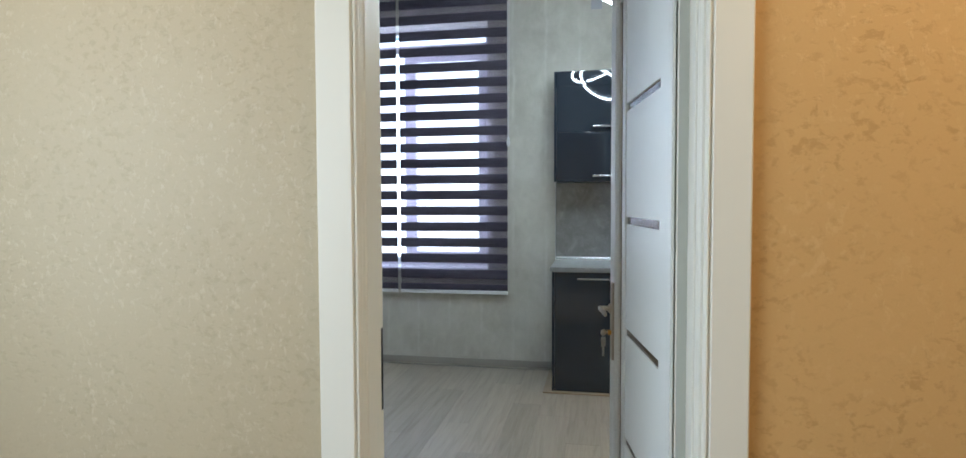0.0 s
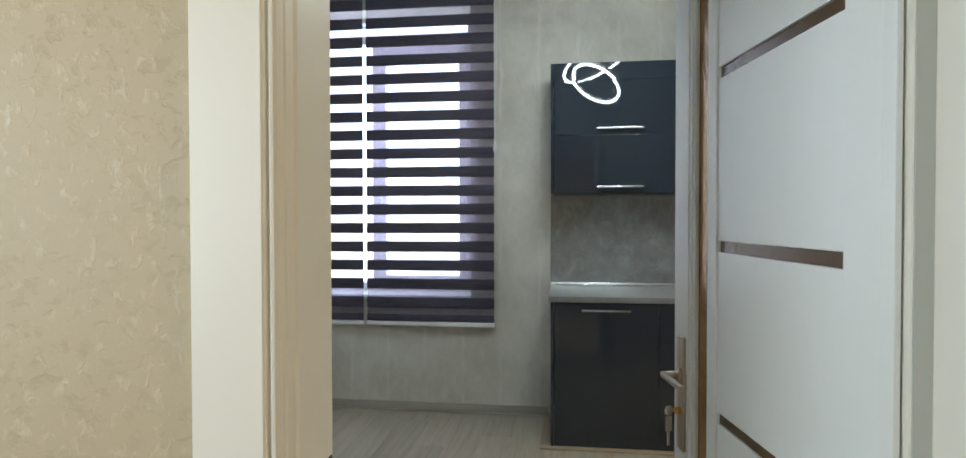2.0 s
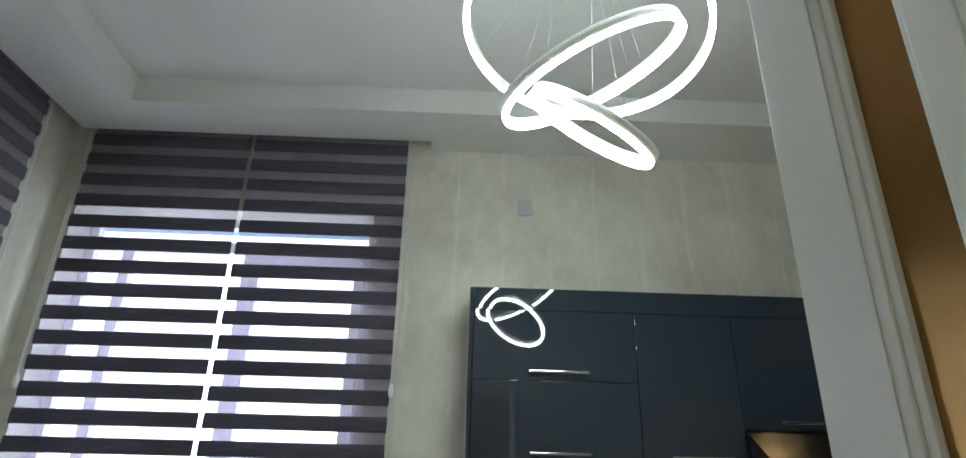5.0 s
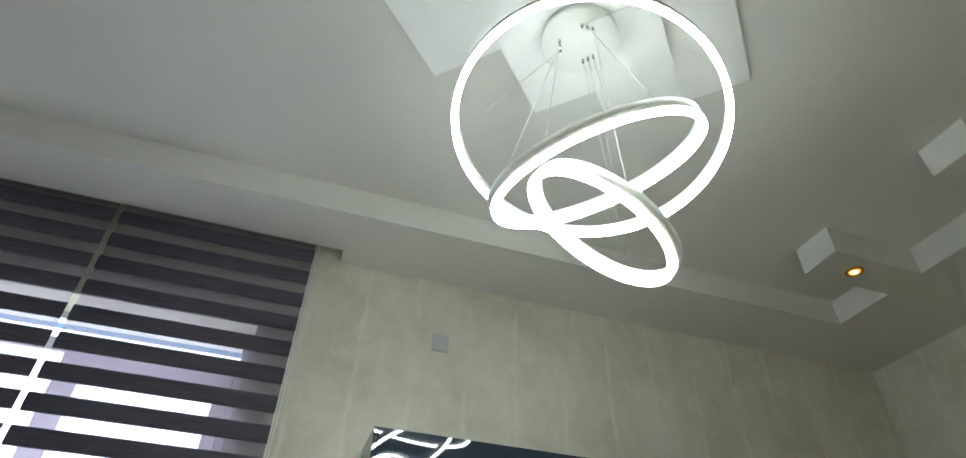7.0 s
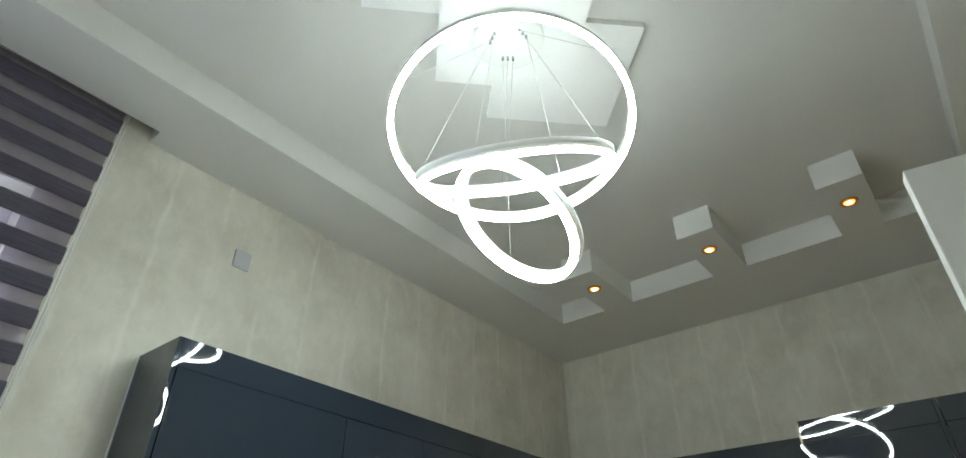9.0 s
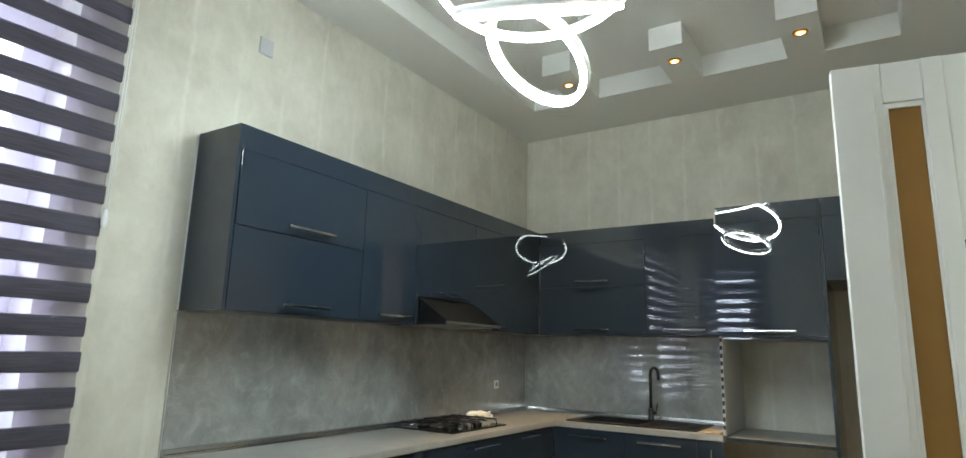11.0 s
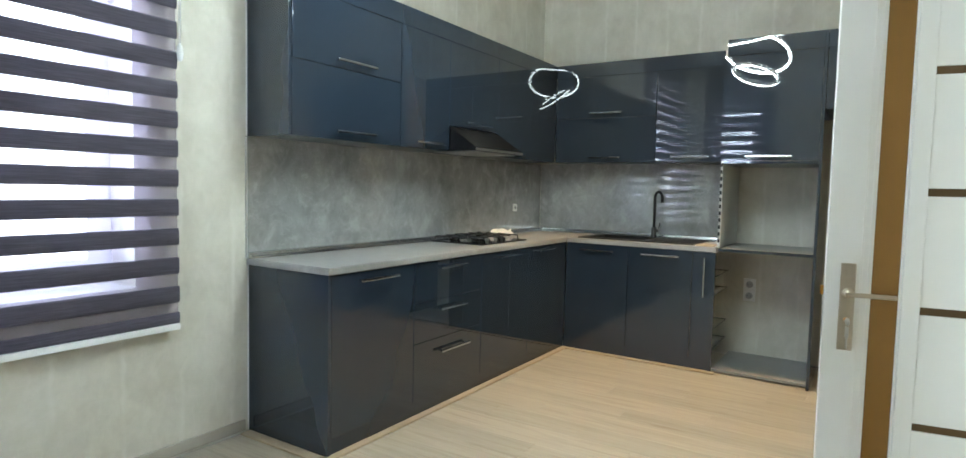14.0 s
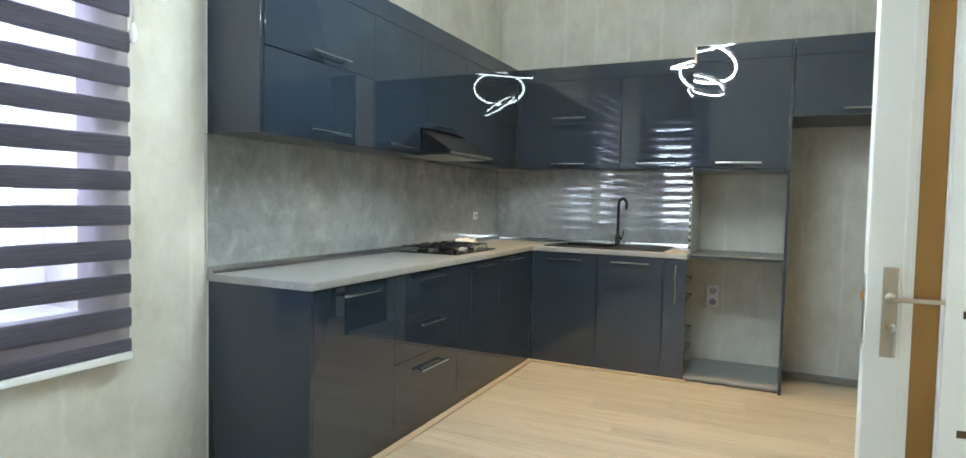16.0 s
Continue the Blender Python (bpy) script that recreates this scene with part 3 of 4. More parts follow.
for z in (0.25, 1.95):
    part("hinge", tube([(HINGE.x + 0.008, HINGE.y - 0.012, z - 0.05), (HINGE.x + 0.008, HINGE.y - 0.012, z + 0.05)], 0.007, 12), STEEL, door)


# ---------------------------------------------------------------- windows
def window(name, m, width, label, top):
    """A white plastic window; local x along the wall, y outwards from the inner wall face, z up."""
    w = tagged(new(name), label, "window", kind="structure")
    w.matrix_world = m
    y0, y1 = 0.19, 0.25

    def put(n, mat_, *specs, bevel=0.004, lab=""):
        ob = mesh_object(n, boxes(*specs, bevel=bevel), mat_)
        ob.parent = w
        return tagged(ob, label=lab) if lab else ob
    z0, z1 = WZ0, top - 0.12
    f = 0.05
    put("window_frame", PVC, ((0, y0, z0 + 0.02), (f, y1, top)), ((width - f, y0, z0 + 0.02), (width, y1, top)), ((f, y0, top - 0.03), (width - f, y1, top)), ((f, y0, z0 + 0.02), (width - f, y1, z0 + 0.02 + 0.065)))
    put("transom", PVC, ((f, y0, z1 - 0.065), (width - f, y1, z1)))
    m1, m2 = 0.247, 0.943
    if width < 1:
        m1, m2 = None, 0.035
    else:
        put("mullion", PVC, ((m1 - 0.032, y0, z0 + 0.085), (m1 + 0.032, y1, z1 - 0.065)))
        put("mullion", PVC, ((m2 - 0.03, y0, z0 + 0.085), (m2 + 0.03, y1, z1 - 0.065)))
    a, b, c, d = m2 + 0.015, width - 0.05, z0 + 0.075, z1 - 0.05
    g = 0.06
    put("sash", PVC, ((a, y0 - 0.018, c), (a + g, y1 - 0.01, d)), ((b - g, y0 - 0.018, c), (b, y1 - 0.01, d)), ((a + g, y0 - 0.018, d - g - 0.04), (b - g, y1 - 0.01, d)), ((a + g, y0 - 0.018, c), (b - g, y1 - 0.01, c + g)))
    put("window_handle", PVC, ((a + 0.018, y0 - 0.055, 1.55), (a + 0.04, y0 - 0.016, 1.58)), ((a + 0.020, y0 - 0.06, 1.44), (a + 0.038, y0 - 0.045, 1.58)), bevel=0.003)
    spans = [(a + g, b - g, c + g, d - g - 0.04), (f, width - f, z1, top - 0.03)]
    if m1:
        spans += [(f, m1 - 0.032, z0 + 0.085, z1 - 0.065), (m1 + 0.032, m2 - 0.03, z0 + 0.085, z1 - 0.065)]
    for x0, x1, zz0, zz1 in spans:
        p = put("pane", GLASS, ((x0 - 0.004, y0 + 0.026, zz0 - 0.004), (x1 + 0.004, y0 + 0.032, zz1 + 0.004)), bevel=0)
        p.visible_shadow = False
    put("window_sill", PVC, ((-0.0, -0.02, z0 - 0.012), (width, y0 + 0.004, z0 + 0.018)))
    return w


window("window_1", Matrix.Translation((NW0, NY, 0)), NW1 - NW0, "white plastic window with three panes", WZ1)
window("window_2", Matrix.Translation((WX, WW0, 0)) @ Matrix.Rotation(radians(90), 4, "Z"), WW1 - WW0, "white plastic window beside the corner", WZT)


def slat_bm(width, height):
    """One padded band of a striped blind, with softly rounded edges."""
    h, t = height / 2, 0.0035
    side = [(-t * 0.6, -h), (-t * 1.5, -h * 0.8), (-t * 1.9, 0), (-t * 1.5, h * 0.8), (-t * 0.6, h), (t * 0.4, h), (t * 0.4, -h)]
    bm = prism(side, "X", 0, width)
    for f in bm.faces:
        f.smooth = len(f.verts) == 4
    return bm


def slat_mesh(width, height):
    me = bpy.data.meshes.new("slat")
    bm = slat_bm(width, height)
    bm.to_mesh(me)
    bm.free()
    me.materials.append(BLIND)
    return me


def blind(m, width, chain_at, label):
    """A day-and-night roller blind; local x along the wall, -y into the room."""
    b = tagged(new("roller_blind"), label, "blind", "striped blinds at the windows")
    b.matrix_world = m
    me, foot = slat_mesh(width, 0.074), slat_mesh(width, 0.050)

    def put(n, bm, mat_, lab=""):
        ob = mesh_object(n, bm, mat_)
        ob.parent = b
        return tagged(ob, label=lab) if lab else ob
    for i in range(20):
        s = new("slat", me)
        s.parent = b
        s.location = (0, random.uniform(-0.0008, 0.0008), 3.216 - 0.1287 * i)
        s.rotation_euler = (random.uniform(-0.03, 0.03), random.uniform(-0.0012, 0.0012), 0)
    s = new("slat", foot)
    s.parent = b
    s.location = (0, 0, 0.664)
    put("voile", boxes(((0.002, 0.004, 0.635), (width - 0.002, 0.0048, 3.30))), VOILE, "thin grey voile between the dark bands")
    put("bottom_rail", boxes(((0, -0.014, 0.611), (width, 0.010, 0.638)), bevel=0.004), PLASTIC, "white bottom rail")
    put("roller", tube([(0.004, 0.010, 3.325), (width - 0.004, 0.010, 3.325)], 0.026, 16), PLASTIC)
    if chain_at is not None:
        cx = chain_at
        put("chain", merge(tube([(cx, -0.012, 3.30), (cx, -0.014, 2.5), (cx, -0.012, 1.86)], 0.0022, 6), tube([(cx + 0.012, -0.010, 3.30), (cx + 0.012, -0.012, 2.4), (cx + 0.006, -0.012, 1.86)], 0.0022, 6)), PLASTIC, "white bead chain")
        put("chain_weight", lathe([(0.005, -0.038), (0.012, -0.028), (0.0145, 0.0), (0.010, 0.026), (0.004, 0.038)], (cx + 0.004, -0.012, 1.835), "Z", 14), PLASTIC)
    return b


BY = NY - 0.045
blind(Matrix.Translation((-2.70, BY, 0)), 0.899, -0.020, "dark purple-grey striped roller blind, half closed, at the window")
blind(Matrix.Translation((-1.776, BY, 0)), 0.894, 0.899, "dark purple-grey striped roller blind, half closed, at the window")
blind(Matrix.Translation((WX + 0.045, 5.245, 0)) @ Matrix.Rotation(radians(90), 4, "Z"), 1.07, 1.08, "dark purple-grey striped roller blind beside the corner")


# ---------------------------------------------------------------- kitchen units
BF, EF = 6.074, 2.037          # fronts of the base units, north run and east run
UF, UE = 6.342, 2.333          # fronts of the wall units
TF = 2.020                     # front of the tall units
TOPZ, TOPB = 0.895, 0.862      # worktop


def span(run, front, u0, u1, d0, d1, z0, z1):
    """Box corners for a run: u along the wall, d back from the front plane."""
    if run == "n":
        return (u0, front + d0, z0), (u1, front + d1, z1)
    return (front + d0, u0, z0), (front + d1, u1, z1)


def handle(run, front, u0, u1, z, parent, upright=None):
    def at(u, d, zz):
        return (u, front + d, zz) if run == "n" else (front + d, u, zz)
    if upright:
        z0, z1 = upright
        bar = boxes(tuple(span(run, front, u0 - 0.006, u0 + 0.006, -0.036, -0.025, z0, z1)), bevel=0.003)
        posts = [tube([at(u0, 0.0, zz), at(u0, -0.028, zz)], 0.0045, 10) for zz in (z0 + 0.03, z1 - 0.03)]
    else:
        bar = boxes(tuple(span(run, front, u0, u1, -0.036, -0.025, z - 0.0065, z + 0.0065)), bevel=0.003)
        posts = [tube([at(u, 0.0, z), at(u, -0.028, z)], 0.0045, 10) for u in (u0 + 0.025, u1 - 0.025)]
    return part("handle", merge(bar, *posts), CHROME, parent, "chrome bar handle")


def unit(name, label, run, front, u0, u1, z0, z1, wall, fronts, group, body_hollow=False):
    """A cabinet: fronts are (kind, z0, z1, handle span, handle z)."""
    u0, u1 = min(u0, u1), max(u0, u1)
    mid = (u0 + u1) / 2
    depth = wall - front
    at = (mid, front + depth / 2, z0) if run == "n" else (front + depth / 2, mid, z0)
    t = thing(name, label, "kitchen cabinet", group, at)
    part("body", boxes(tuple(span(run, front, u0 + 0.0008, u1 - 0.0008, 0.0195, depth - 0.002, z0, z1)), bevel=0.001), CARCASS, t)
    for kind, a, b, hs, hz in fronts:
        d = part(kind, boxes(tuple(span(run, front, u0 + 0.0015, u1 - 0.0015, 0.0, 0.018, a + 0.0015, b - 0.0015)), bevel=0.0012), NAVY, t)
        if hs:
            handle(run, front, hs[0], hs[1], hz, d)
    return t


BASE, WALLG = "base cabinets under the worktop", "wall cabinets above the worktop"
KICK = 0.088
unit("base_cabinet", "glossy dark slate-blue base cabinet at the end of the run", "n", BF, -0.470, 0.128, KICK, TOPB, NY, [("door", KICK, TOPB - 0.004, (-0.31, -0.03), 0.818)], BASE)
unit("drawer_cabinet", "glossy dark slate-blue cabinet with three drawers", "n", BF, 0.128, 0.80, KICK, TOPB, NY,
     [("drawer_front", KICK, 0.412, (0.345, 0.635), 0.336), ("drawer_front", 0.412, 0.635, (0.333, 0.60), 0.582), ("drawer_front", 0.635, TOPB - 0.004, (0.33, 0.59), 0.818)], BASE)
unit("base_cabinet", "glossy dark slate-blue base cabinet under the hob", "n", BF, 0.80, 1.42, KICK, TOPB, NY, [("door", KICK, TOPB - 0.004, (0.985, 1.26), 0.818)], BASE)
unit("base_cabinet", "glossy dark slate-blue base cabinet in the corner", "n", BF, 1.42, 2.036, KICK, TOPB, NY, [("door", KICK, TOPB - 0.004, (1.545, 1.775), 0.822)], BASE)
unit("base_cabinet", "glossy dark slate-blue base cabinet in the corner beside the sink", "e", EF, 6.072, 5.56, KICK, TOPB, EX, [("door", KICK, TOPB - 0.004, (5.67, 5.945), 0.812)], BASE)
unit("base_cabinet", "glossy dark slate-blue base cabinet under the sink", "e", EF, 5.56, 5.085, KICK, TOPB, EX, [("door", KICK, TOPB - 0.004, (5.175, 5.455), 0.812)], BASE)
# end panel down to the floor
p = tagged(mesh_object("end_panel", boxes(((-0.489, BF + 0.0005, 0), (-0.471, NY - 0.002, TOPB)), bevel=0.0012), NAVY), "glossy dark slate-blue end panel down to the floor", "cabinet panel")
# narrow pull-out with wire baskets, open at its side
cargo = thing("pullout_cabinet", "narrow slate-blue pull-out cabinet with wire baskets", "kitchen cabinet", BASE, (2.3, 5.0, KICK))
cd = part("door", boxes(((EF, 4.928, KICK + 0.0015), (EF + 0.018, 5.0835, TOPB - 0.0055)), bevel=0.0012), NAVY, cargo)
handle("e", EF, 4.996, 4.996, 0, cd, upright=(0.54, 0.818))
for z in (0.16, 0.30, 0.55, 0.68):
    part("basket_rail", tube([(2.06, 4.94, z), (2.56, 4.94, z), (2.56, 5.06, z), (2.06, 5.06, z)], 0.004, 8, closed=True), CHROME, cargo, "chrome wire rail")
for z in (0.16, 0.55):
    part("basket_floor", merge(*[tube([(x, 4.94, z), (x, 5.06, z)], 0.002, 6) for x in np.linspace(2.08, 2.54, 12)]), CHROME, cargo, "chrome wires")
part("runner", boxes(((2.06, 4.985, KICK), (2.6, 5.015, KICK + 0.03))), GREY_BOARD, cargo)

for n, lo, hi in (("plinth", (-0.470, BF + 0.010, 0), (EF + 0.012, BF + 0.026, KICK)), ("plinth", (EF + 0.010, 4.928, 0), (EF + 0.026, BF + 0.009, KICK))):
    tagged(mesh_object(n, boxes((lo, hi), bevel=0.001), NAVY), "glossy slate-blue plinth on the floor", "plinth")
for lo, hi in (((-0.55, BF - 0.036, 0.002), (EF - 0.036, BF + 0.0085, 0.013)), ((EF - 0.036, 4.90, 0.002), (EF + 0.0085, BF + 0.0085, 0.013)), ((-0.55, BF + 0.009, 0.002), (-0.4905, NY - 0.015, 0.013))):
    structure("trim", boxes((lo, hi), bevel=0.004), TRIM_WOOD, "tan strip along the plinth")

# worktop with its cut-out for the sink, and the metal back profile
SX0, SX1, SY0, SY1 = 2.105, 2.565, 5.11, 5.985
wt = boxes(((-0.502, BF - 0.014, TOPB), (EX - 0.002, NY - 0.002, TOPZ)))
bmesh.ops.bevel(wt, geom=[e for e in wt.edges if all(v.co.y < BF for v in e.verts) or all(v.co.x < -0.4 for v in e.verts)], offset=0.004, segments=2, affect="EDGES")
box_into(wt, (EF - 0.013, 4.926, TOPB), (SX0, BF - 0.014, TOPZ))
box_into(wt, (SX1, 4.926, TOPB), (EX - 0.002, BF - 0.014, TOPZ))
box_into(wt, (SX0, 4.926, TOPB), (SX1, SY0, TOPZ))
box_into(wt, (SX0, SY1, TOPB), (SX1, BF - 0.014, TOPZ))
tagged(mesh_object("worktop", wt, WORKTOP), "light grey stone-look worktop around the corner", "worktop")
for prof, axis, a, b in (([(NY - 0.012, TOPZ), (NY - 0.044, TOPZ), (NY - 0.042, TOPZ + 0.010), (NY - 0.034, TOPZ + 0.013), (NY - 0.030, TOPZ + 0.012), (NY - 0.024, TOPZ + 0.028), (NY - 0.012, TOPZ + 0.031)], "X", -0.50, EX - 0.03),
                         ([(EX - 0.012, TOPZ), (EX - 0.044, TOPZ), (EX - 0.042, TOPZ + 0.010), (EX - 0.034, TOPZ + 0.013), (EX - 0.030, TOPZ + 0.012), (EX - 0.024, TOPZ + 0.028), (EX - 0.012, TOPZ + 0.031)], "Y", 4.93, NY - 0.046)):
    tagged(mesh_object("back_profile", prism(prof, axis, a, b), PROFILE), "grey aluminium sealing profile along the worktop", "trim profile")
tagged(mesh_object("splashback", boxes(((-0.502, NY - 0.011, TOPZ), (EX - 0.012, NY - 0.001, 1.506)), bevel=0.001), SLATE), "glossy grey slate-look splashback panel", "splashback")
tagged(mesh_object("splashback", boxes(((EX - 0.011, 4.928, TOPZ), (EX - 0.001, NY - 0.012, 1.506)), bevel=0.001), SLATE), "glossy grey slate-look splashback behind the sink", "splashback")
tagged(mesh_object("edge_strip", boxes(((-0.506, NY - 0.013, TOPZ), (-0.5025, NY - 0.001, 1.50))), ALU), "thin aluminium edge of the splashback", "trim profile")

# white sealant where the end panels meet the wall
for z0, z1, x0 in ((0.014, TOPB, -0.4925), (1.506, 2.31, -0.498)):
    structure("trim", boxes(((x0 - 0.003, NY - 0.005, z0), (x0 + 0.003, NY - 0.0005, z1))), PLASTIC, "thin white sealant line beside the cabinets")

# wall units
UB, UT, FAS = 1.505, 2.316, 2.206
first = unit("wall_cabinet", "glossy dark slate-blue wall cabinet with two lift-up doors", "n", UF, -0.476, 0.310, UB, FAS, NY, [("door", UB, 1.868, (-0.21, 0.073), 1.545), ("door", 1.868, FAS, (-0.21, 0.073), 1.905)], WALLG)
# its upper door hangs a little askew
askew = Matrix.Translation((0.31, UF, 0)) @ Matrix.Rotation(radians(0.30), 4, "Z") @ Matrix.Translation((-0.31, -UF, 0))
upper = first.children[-1]
for ob in (upper, *upper.children):
    ob.data.transform(askew)
unit("wall_cabinet", "glossy dark slate-blue wall cabinet with one door", "n", UF, 0.310, 0.790, UB, FAS, NY, [("door", UB, FAS, (0.43, 0.71), 1.542)], WALLG)
unit("hood_cabinet", "glossy dark slate-blue wall cabinet above the hood", "n", UF, 0.790, 1.390, 1.672, FAS, NY, [("door", 1.672, FAS, (0.96, 1.27), 1.705)], WALLG)
unit("wall_cabinet", "glossy dark slate-blue wall cabinet beside the hood", "n", UF, 1.390, 1.880, UB, FAS, NY, [("door", UB, FAS, (1.50, 1.75), 1.542)], WALLG)
unit("wall_cabinet", "glossy dark slate-blue wall cabinet in the corner", "n", UF, 1.880, 2.332, UB, FAS, NY, [("door", UB, FAS, None, 0)], WALLG)
tagged(mesh_object("end_panel", boxes(((-0.4945, UF + 0.0005, UB), (-0.477, NY - 0.002, UT)), bevel=0.0012), NAVY), "glossy slate-blue side panel of the wall cabinets", "cabinet panel")
tagged(mesh_object("cornice", boxes(((-0.4762, UF, FAS + 0.001), (EX - 0.002, NY - 0.002, UT)), bevel=0.0012), NAVY), "glossy slate-blue top panel above the doors", "cabinet panel")
unit("wall_cabinet", "glossy dark slate-blue wall cabinet in the corner with two lift-up doors", "e", UE, 6.340, 5.48, UB, FAS, EX, [("door", UB, 1.868, (5.755, 6.025), 1.542), ("door", 1.868, FAS, (5.755, 6.025), 1.905)], WALLG)
unit("wall_cabinet", "glossy dark slate-blue wall cabinet above the sink", "e", UE, 5.48, 4.930, UB, FAS, EX, [("door", UB, FAS, (5.063, 5.352), 1.545)], WALLG)
tagged(mesh_object("cornice", boxes(((UE, 4.930, FAS + 0.001), (EX - 0.002, UF - 0.001, UT)), bevel=0.0012), NAVY), "glossy slate-blue top panel above the sink", "cabinet panel")

# tall oven housing, empty
tall = thing("oven_housing", "tall slate-blue oven housing with empty niches", "kitchen cabinet", "", (2.3, 4.62, 0))
part("side_panel", boxes(((TF - 0.003, 4.307, 0), (EX - 0.002, 4.325, UT)), bevel=0.0012), NAVY, tall)
part("side_panel", boxes(((EF + 0.02, 4.909, TOPZ + 0.001), (EX - 0.002, 4.9255, UT - 0.001)), bevel=0.001), PALE_BOARD, tall, "pale unfinished side board")
td = part("door", boxes(((TF, 4.3265, 1.497), (TF + 0.018, 4.9245, FAS - 0.0015)), bevel=0.0012), NAVY, tall)
handle("e", TF, 4.478, 4.765, 1.524, td)
part("top_panel", boxes(((TF, 4.3255, FAS + 0.001), (EX - 0.003, 4.9085, UT)), bevel=0.0012), NAVY, tall)
part("bottom_board", boxes(((TF + 0.02, 4.326, 1.478), (EX - 0.003, 4.908, 1.496)), bevel=0.001), GREY_BOARD, tall)
part("shelf", boxes(((TF + 0.015, 4.326, 0.872), (EX - 0.003, 4.908, 0.890)), bevel=0.001), GREY_BOARD, tall, "grey shelf board")
part("edge_strip", boxes(((TF + 0.011, 4.326, 0.871), (TF + 0.0145, 4.908, 0.891))), NAVY, tall, "dark edge of the shelf")
part("edge_strip", boxes(((TF + 0.0165, 4.326, 1.4775), (TF + 0.0195, 4.908, 1.4955))), NAVY, tall, "dark edge of the shelf")
part("floor_board", boxes(((TF + 0.04, 4.326, 0.012), (EX - 0.003, 4.926, 0.030)), bevel=0.001), GREY_BOARD, tall, "grey board lying in the lower niche")
for k in range(12):
    part("hole", boxes(((EF + 0.012, 4.911, 0.93 + 0.048 * k), (EF + 0.0195, 4.9235, 0.956 + 0.048 * k))), BLACK, tall, "dark hole along the board's edge")
# cabinet above the empty fridge bay
fr = unit("fridge_cabinet", "glossy slate-blue cabinet above the empty fridge bay", "e", TF, 4.3055, 3.70, 1.820, FAS, EX, [("door", 1.820, FAS, (3.75, 4.03), 1.858)], "")
part("top_panel", boxes(((TF, 3.70, FAS + 0.001), (EX - 0.003, 4.3055, UT)), bevel=0.0012), NAVY, fr)
part("side_panel", boxes(((TF, 3.68, 0), (EX - 0.002, 3.698, UT)), bevel=0.001), NAVY, fr)
structure("trim", boxes(((EX - 0.012, 3.70, 0.001), (EX - 0.001, 4.306, 0.012))), GREY_BOARD, "dark strip at the foot of the wall")

# cooker hood: slanted glass front over a steel body
hood = thing("cooker_hood", "black built-in cooker hood with slanted front", "cooker hood", "", (1.09, 6.45, 1.50))
part("body", prism([(UF + 0.020, 1.670), (NY - 0.013, 1.670), (NY - 0.013, 1.508), (UF - 0.006, 1.508)], "X", 0.796, 1.384), BLACK, hood)
part("visor", prism([(UF + 0.004, 1.668), (UF + 0.016, 1.664), (UF - 0.200, 1.520), (UF - 0.208, 1.530)], "X", 0.796, 1.384), DARK_STEEL, hood, "dark steel slanted visor")
part("lip", boxes(((0.796, UF - 0.212, 1.512), (1.384, UF - 0.203, 1.527)), bevel=0.001), STEEL, hood, "bright steel lip")
part("cheek", boxes(((0.796, UF - 0.203, 1.510), (1.384, UF + 0.0, 1.520)), bevel=0.001), BLACK, hood)
part("cheek", prism([(UF + 0.0, 1.655), (UF + 0.0, 1.520), (UF - 0.194, 1.520)], "X", 0.797, 0.803), BLACK_GLASS, hood)
part("cheek", prism([(UF + 0.0, 1.655), (UF + 0.0, 1.520), (UF - 0.194, 1.520)], "X", 1.377, 1.383), BLACK_GLASS, hood)
part("filter", boxes(((0.84, UF - 0.17, 1.503), (1.34, UF + 0.16, 1.510)), bevel=0.001), STEEL, hood, "steel grease filter")

# hob
hob = thing("gas_hob", "black glass gas hob with four burners", "hob", "", (1.235, 6.385, TOPZ))
part("plate", boxes(((0.935, 6.16, TOPZ + 0.0005), (1.535, 6.60, TOPZ + 0.010)), bevel=0.003), BLACK_GLASS, hob)
for bx, by, r in ((1.07, 6.28, 0.046), (1.07, 6.48, 0.036), (1.36, 6.28, 0.034), (1.36, 6.48, 0.05)):
    br = part("burner", lathe([(r, 0), (r * 1.05, 0.006), (r * 0.9, 0.014), (r * 0.75, 0.016)], (bx, by, TOPZ + 0.010), "Z", 24), DARK_STEEL, hob, "dark steel burner")
    part("cap", lathe([(r * 0.72, 0), (r * 0.74, 0.006), (r * 0.6, 0.010)], (bx, by, TOPZ + 0.026), "Z", 24), BLACK, br, "black burner cap")
for gx in (1.07, 1.36):
    bars = [tube([(gx - 0.115, 6.20, TOPZ + 0.010), (gx - 0.115, 6.205, TOPZ + 0.042), (gx - 0.115, 6.56, TOPZ + 0.042), (gx - 0.115, 6.565, TOPZ + 0.010)], 0.005, 8),
            tube([(gx + 0.115, 6.20, TOPZ + 0.010), (gx + 0.115, 6.205, TOPZ + 0.042), (gx + 0.115, 6.56, TOPZ + 0.042), (gx + 0.115, 6.565, TOPZ + 0.010)], 0.005, 8)]
    for by in (6.28, 6.38, 6.48):
        bars.append(tube([(gx - 0.115, by, TOPZ + 0.043), (gx + 0.115, by, TOPZ + 0.043)], 0.0045, 8))
    bars.append(tube([(gx, 6.205, TOPZ + 0.043), (gx, 6.56, TOPZ + 0.043)], 0.0045, 8))
    part("pan_grid", merge(*bars), BLACK, hob, "black cast pan grid")
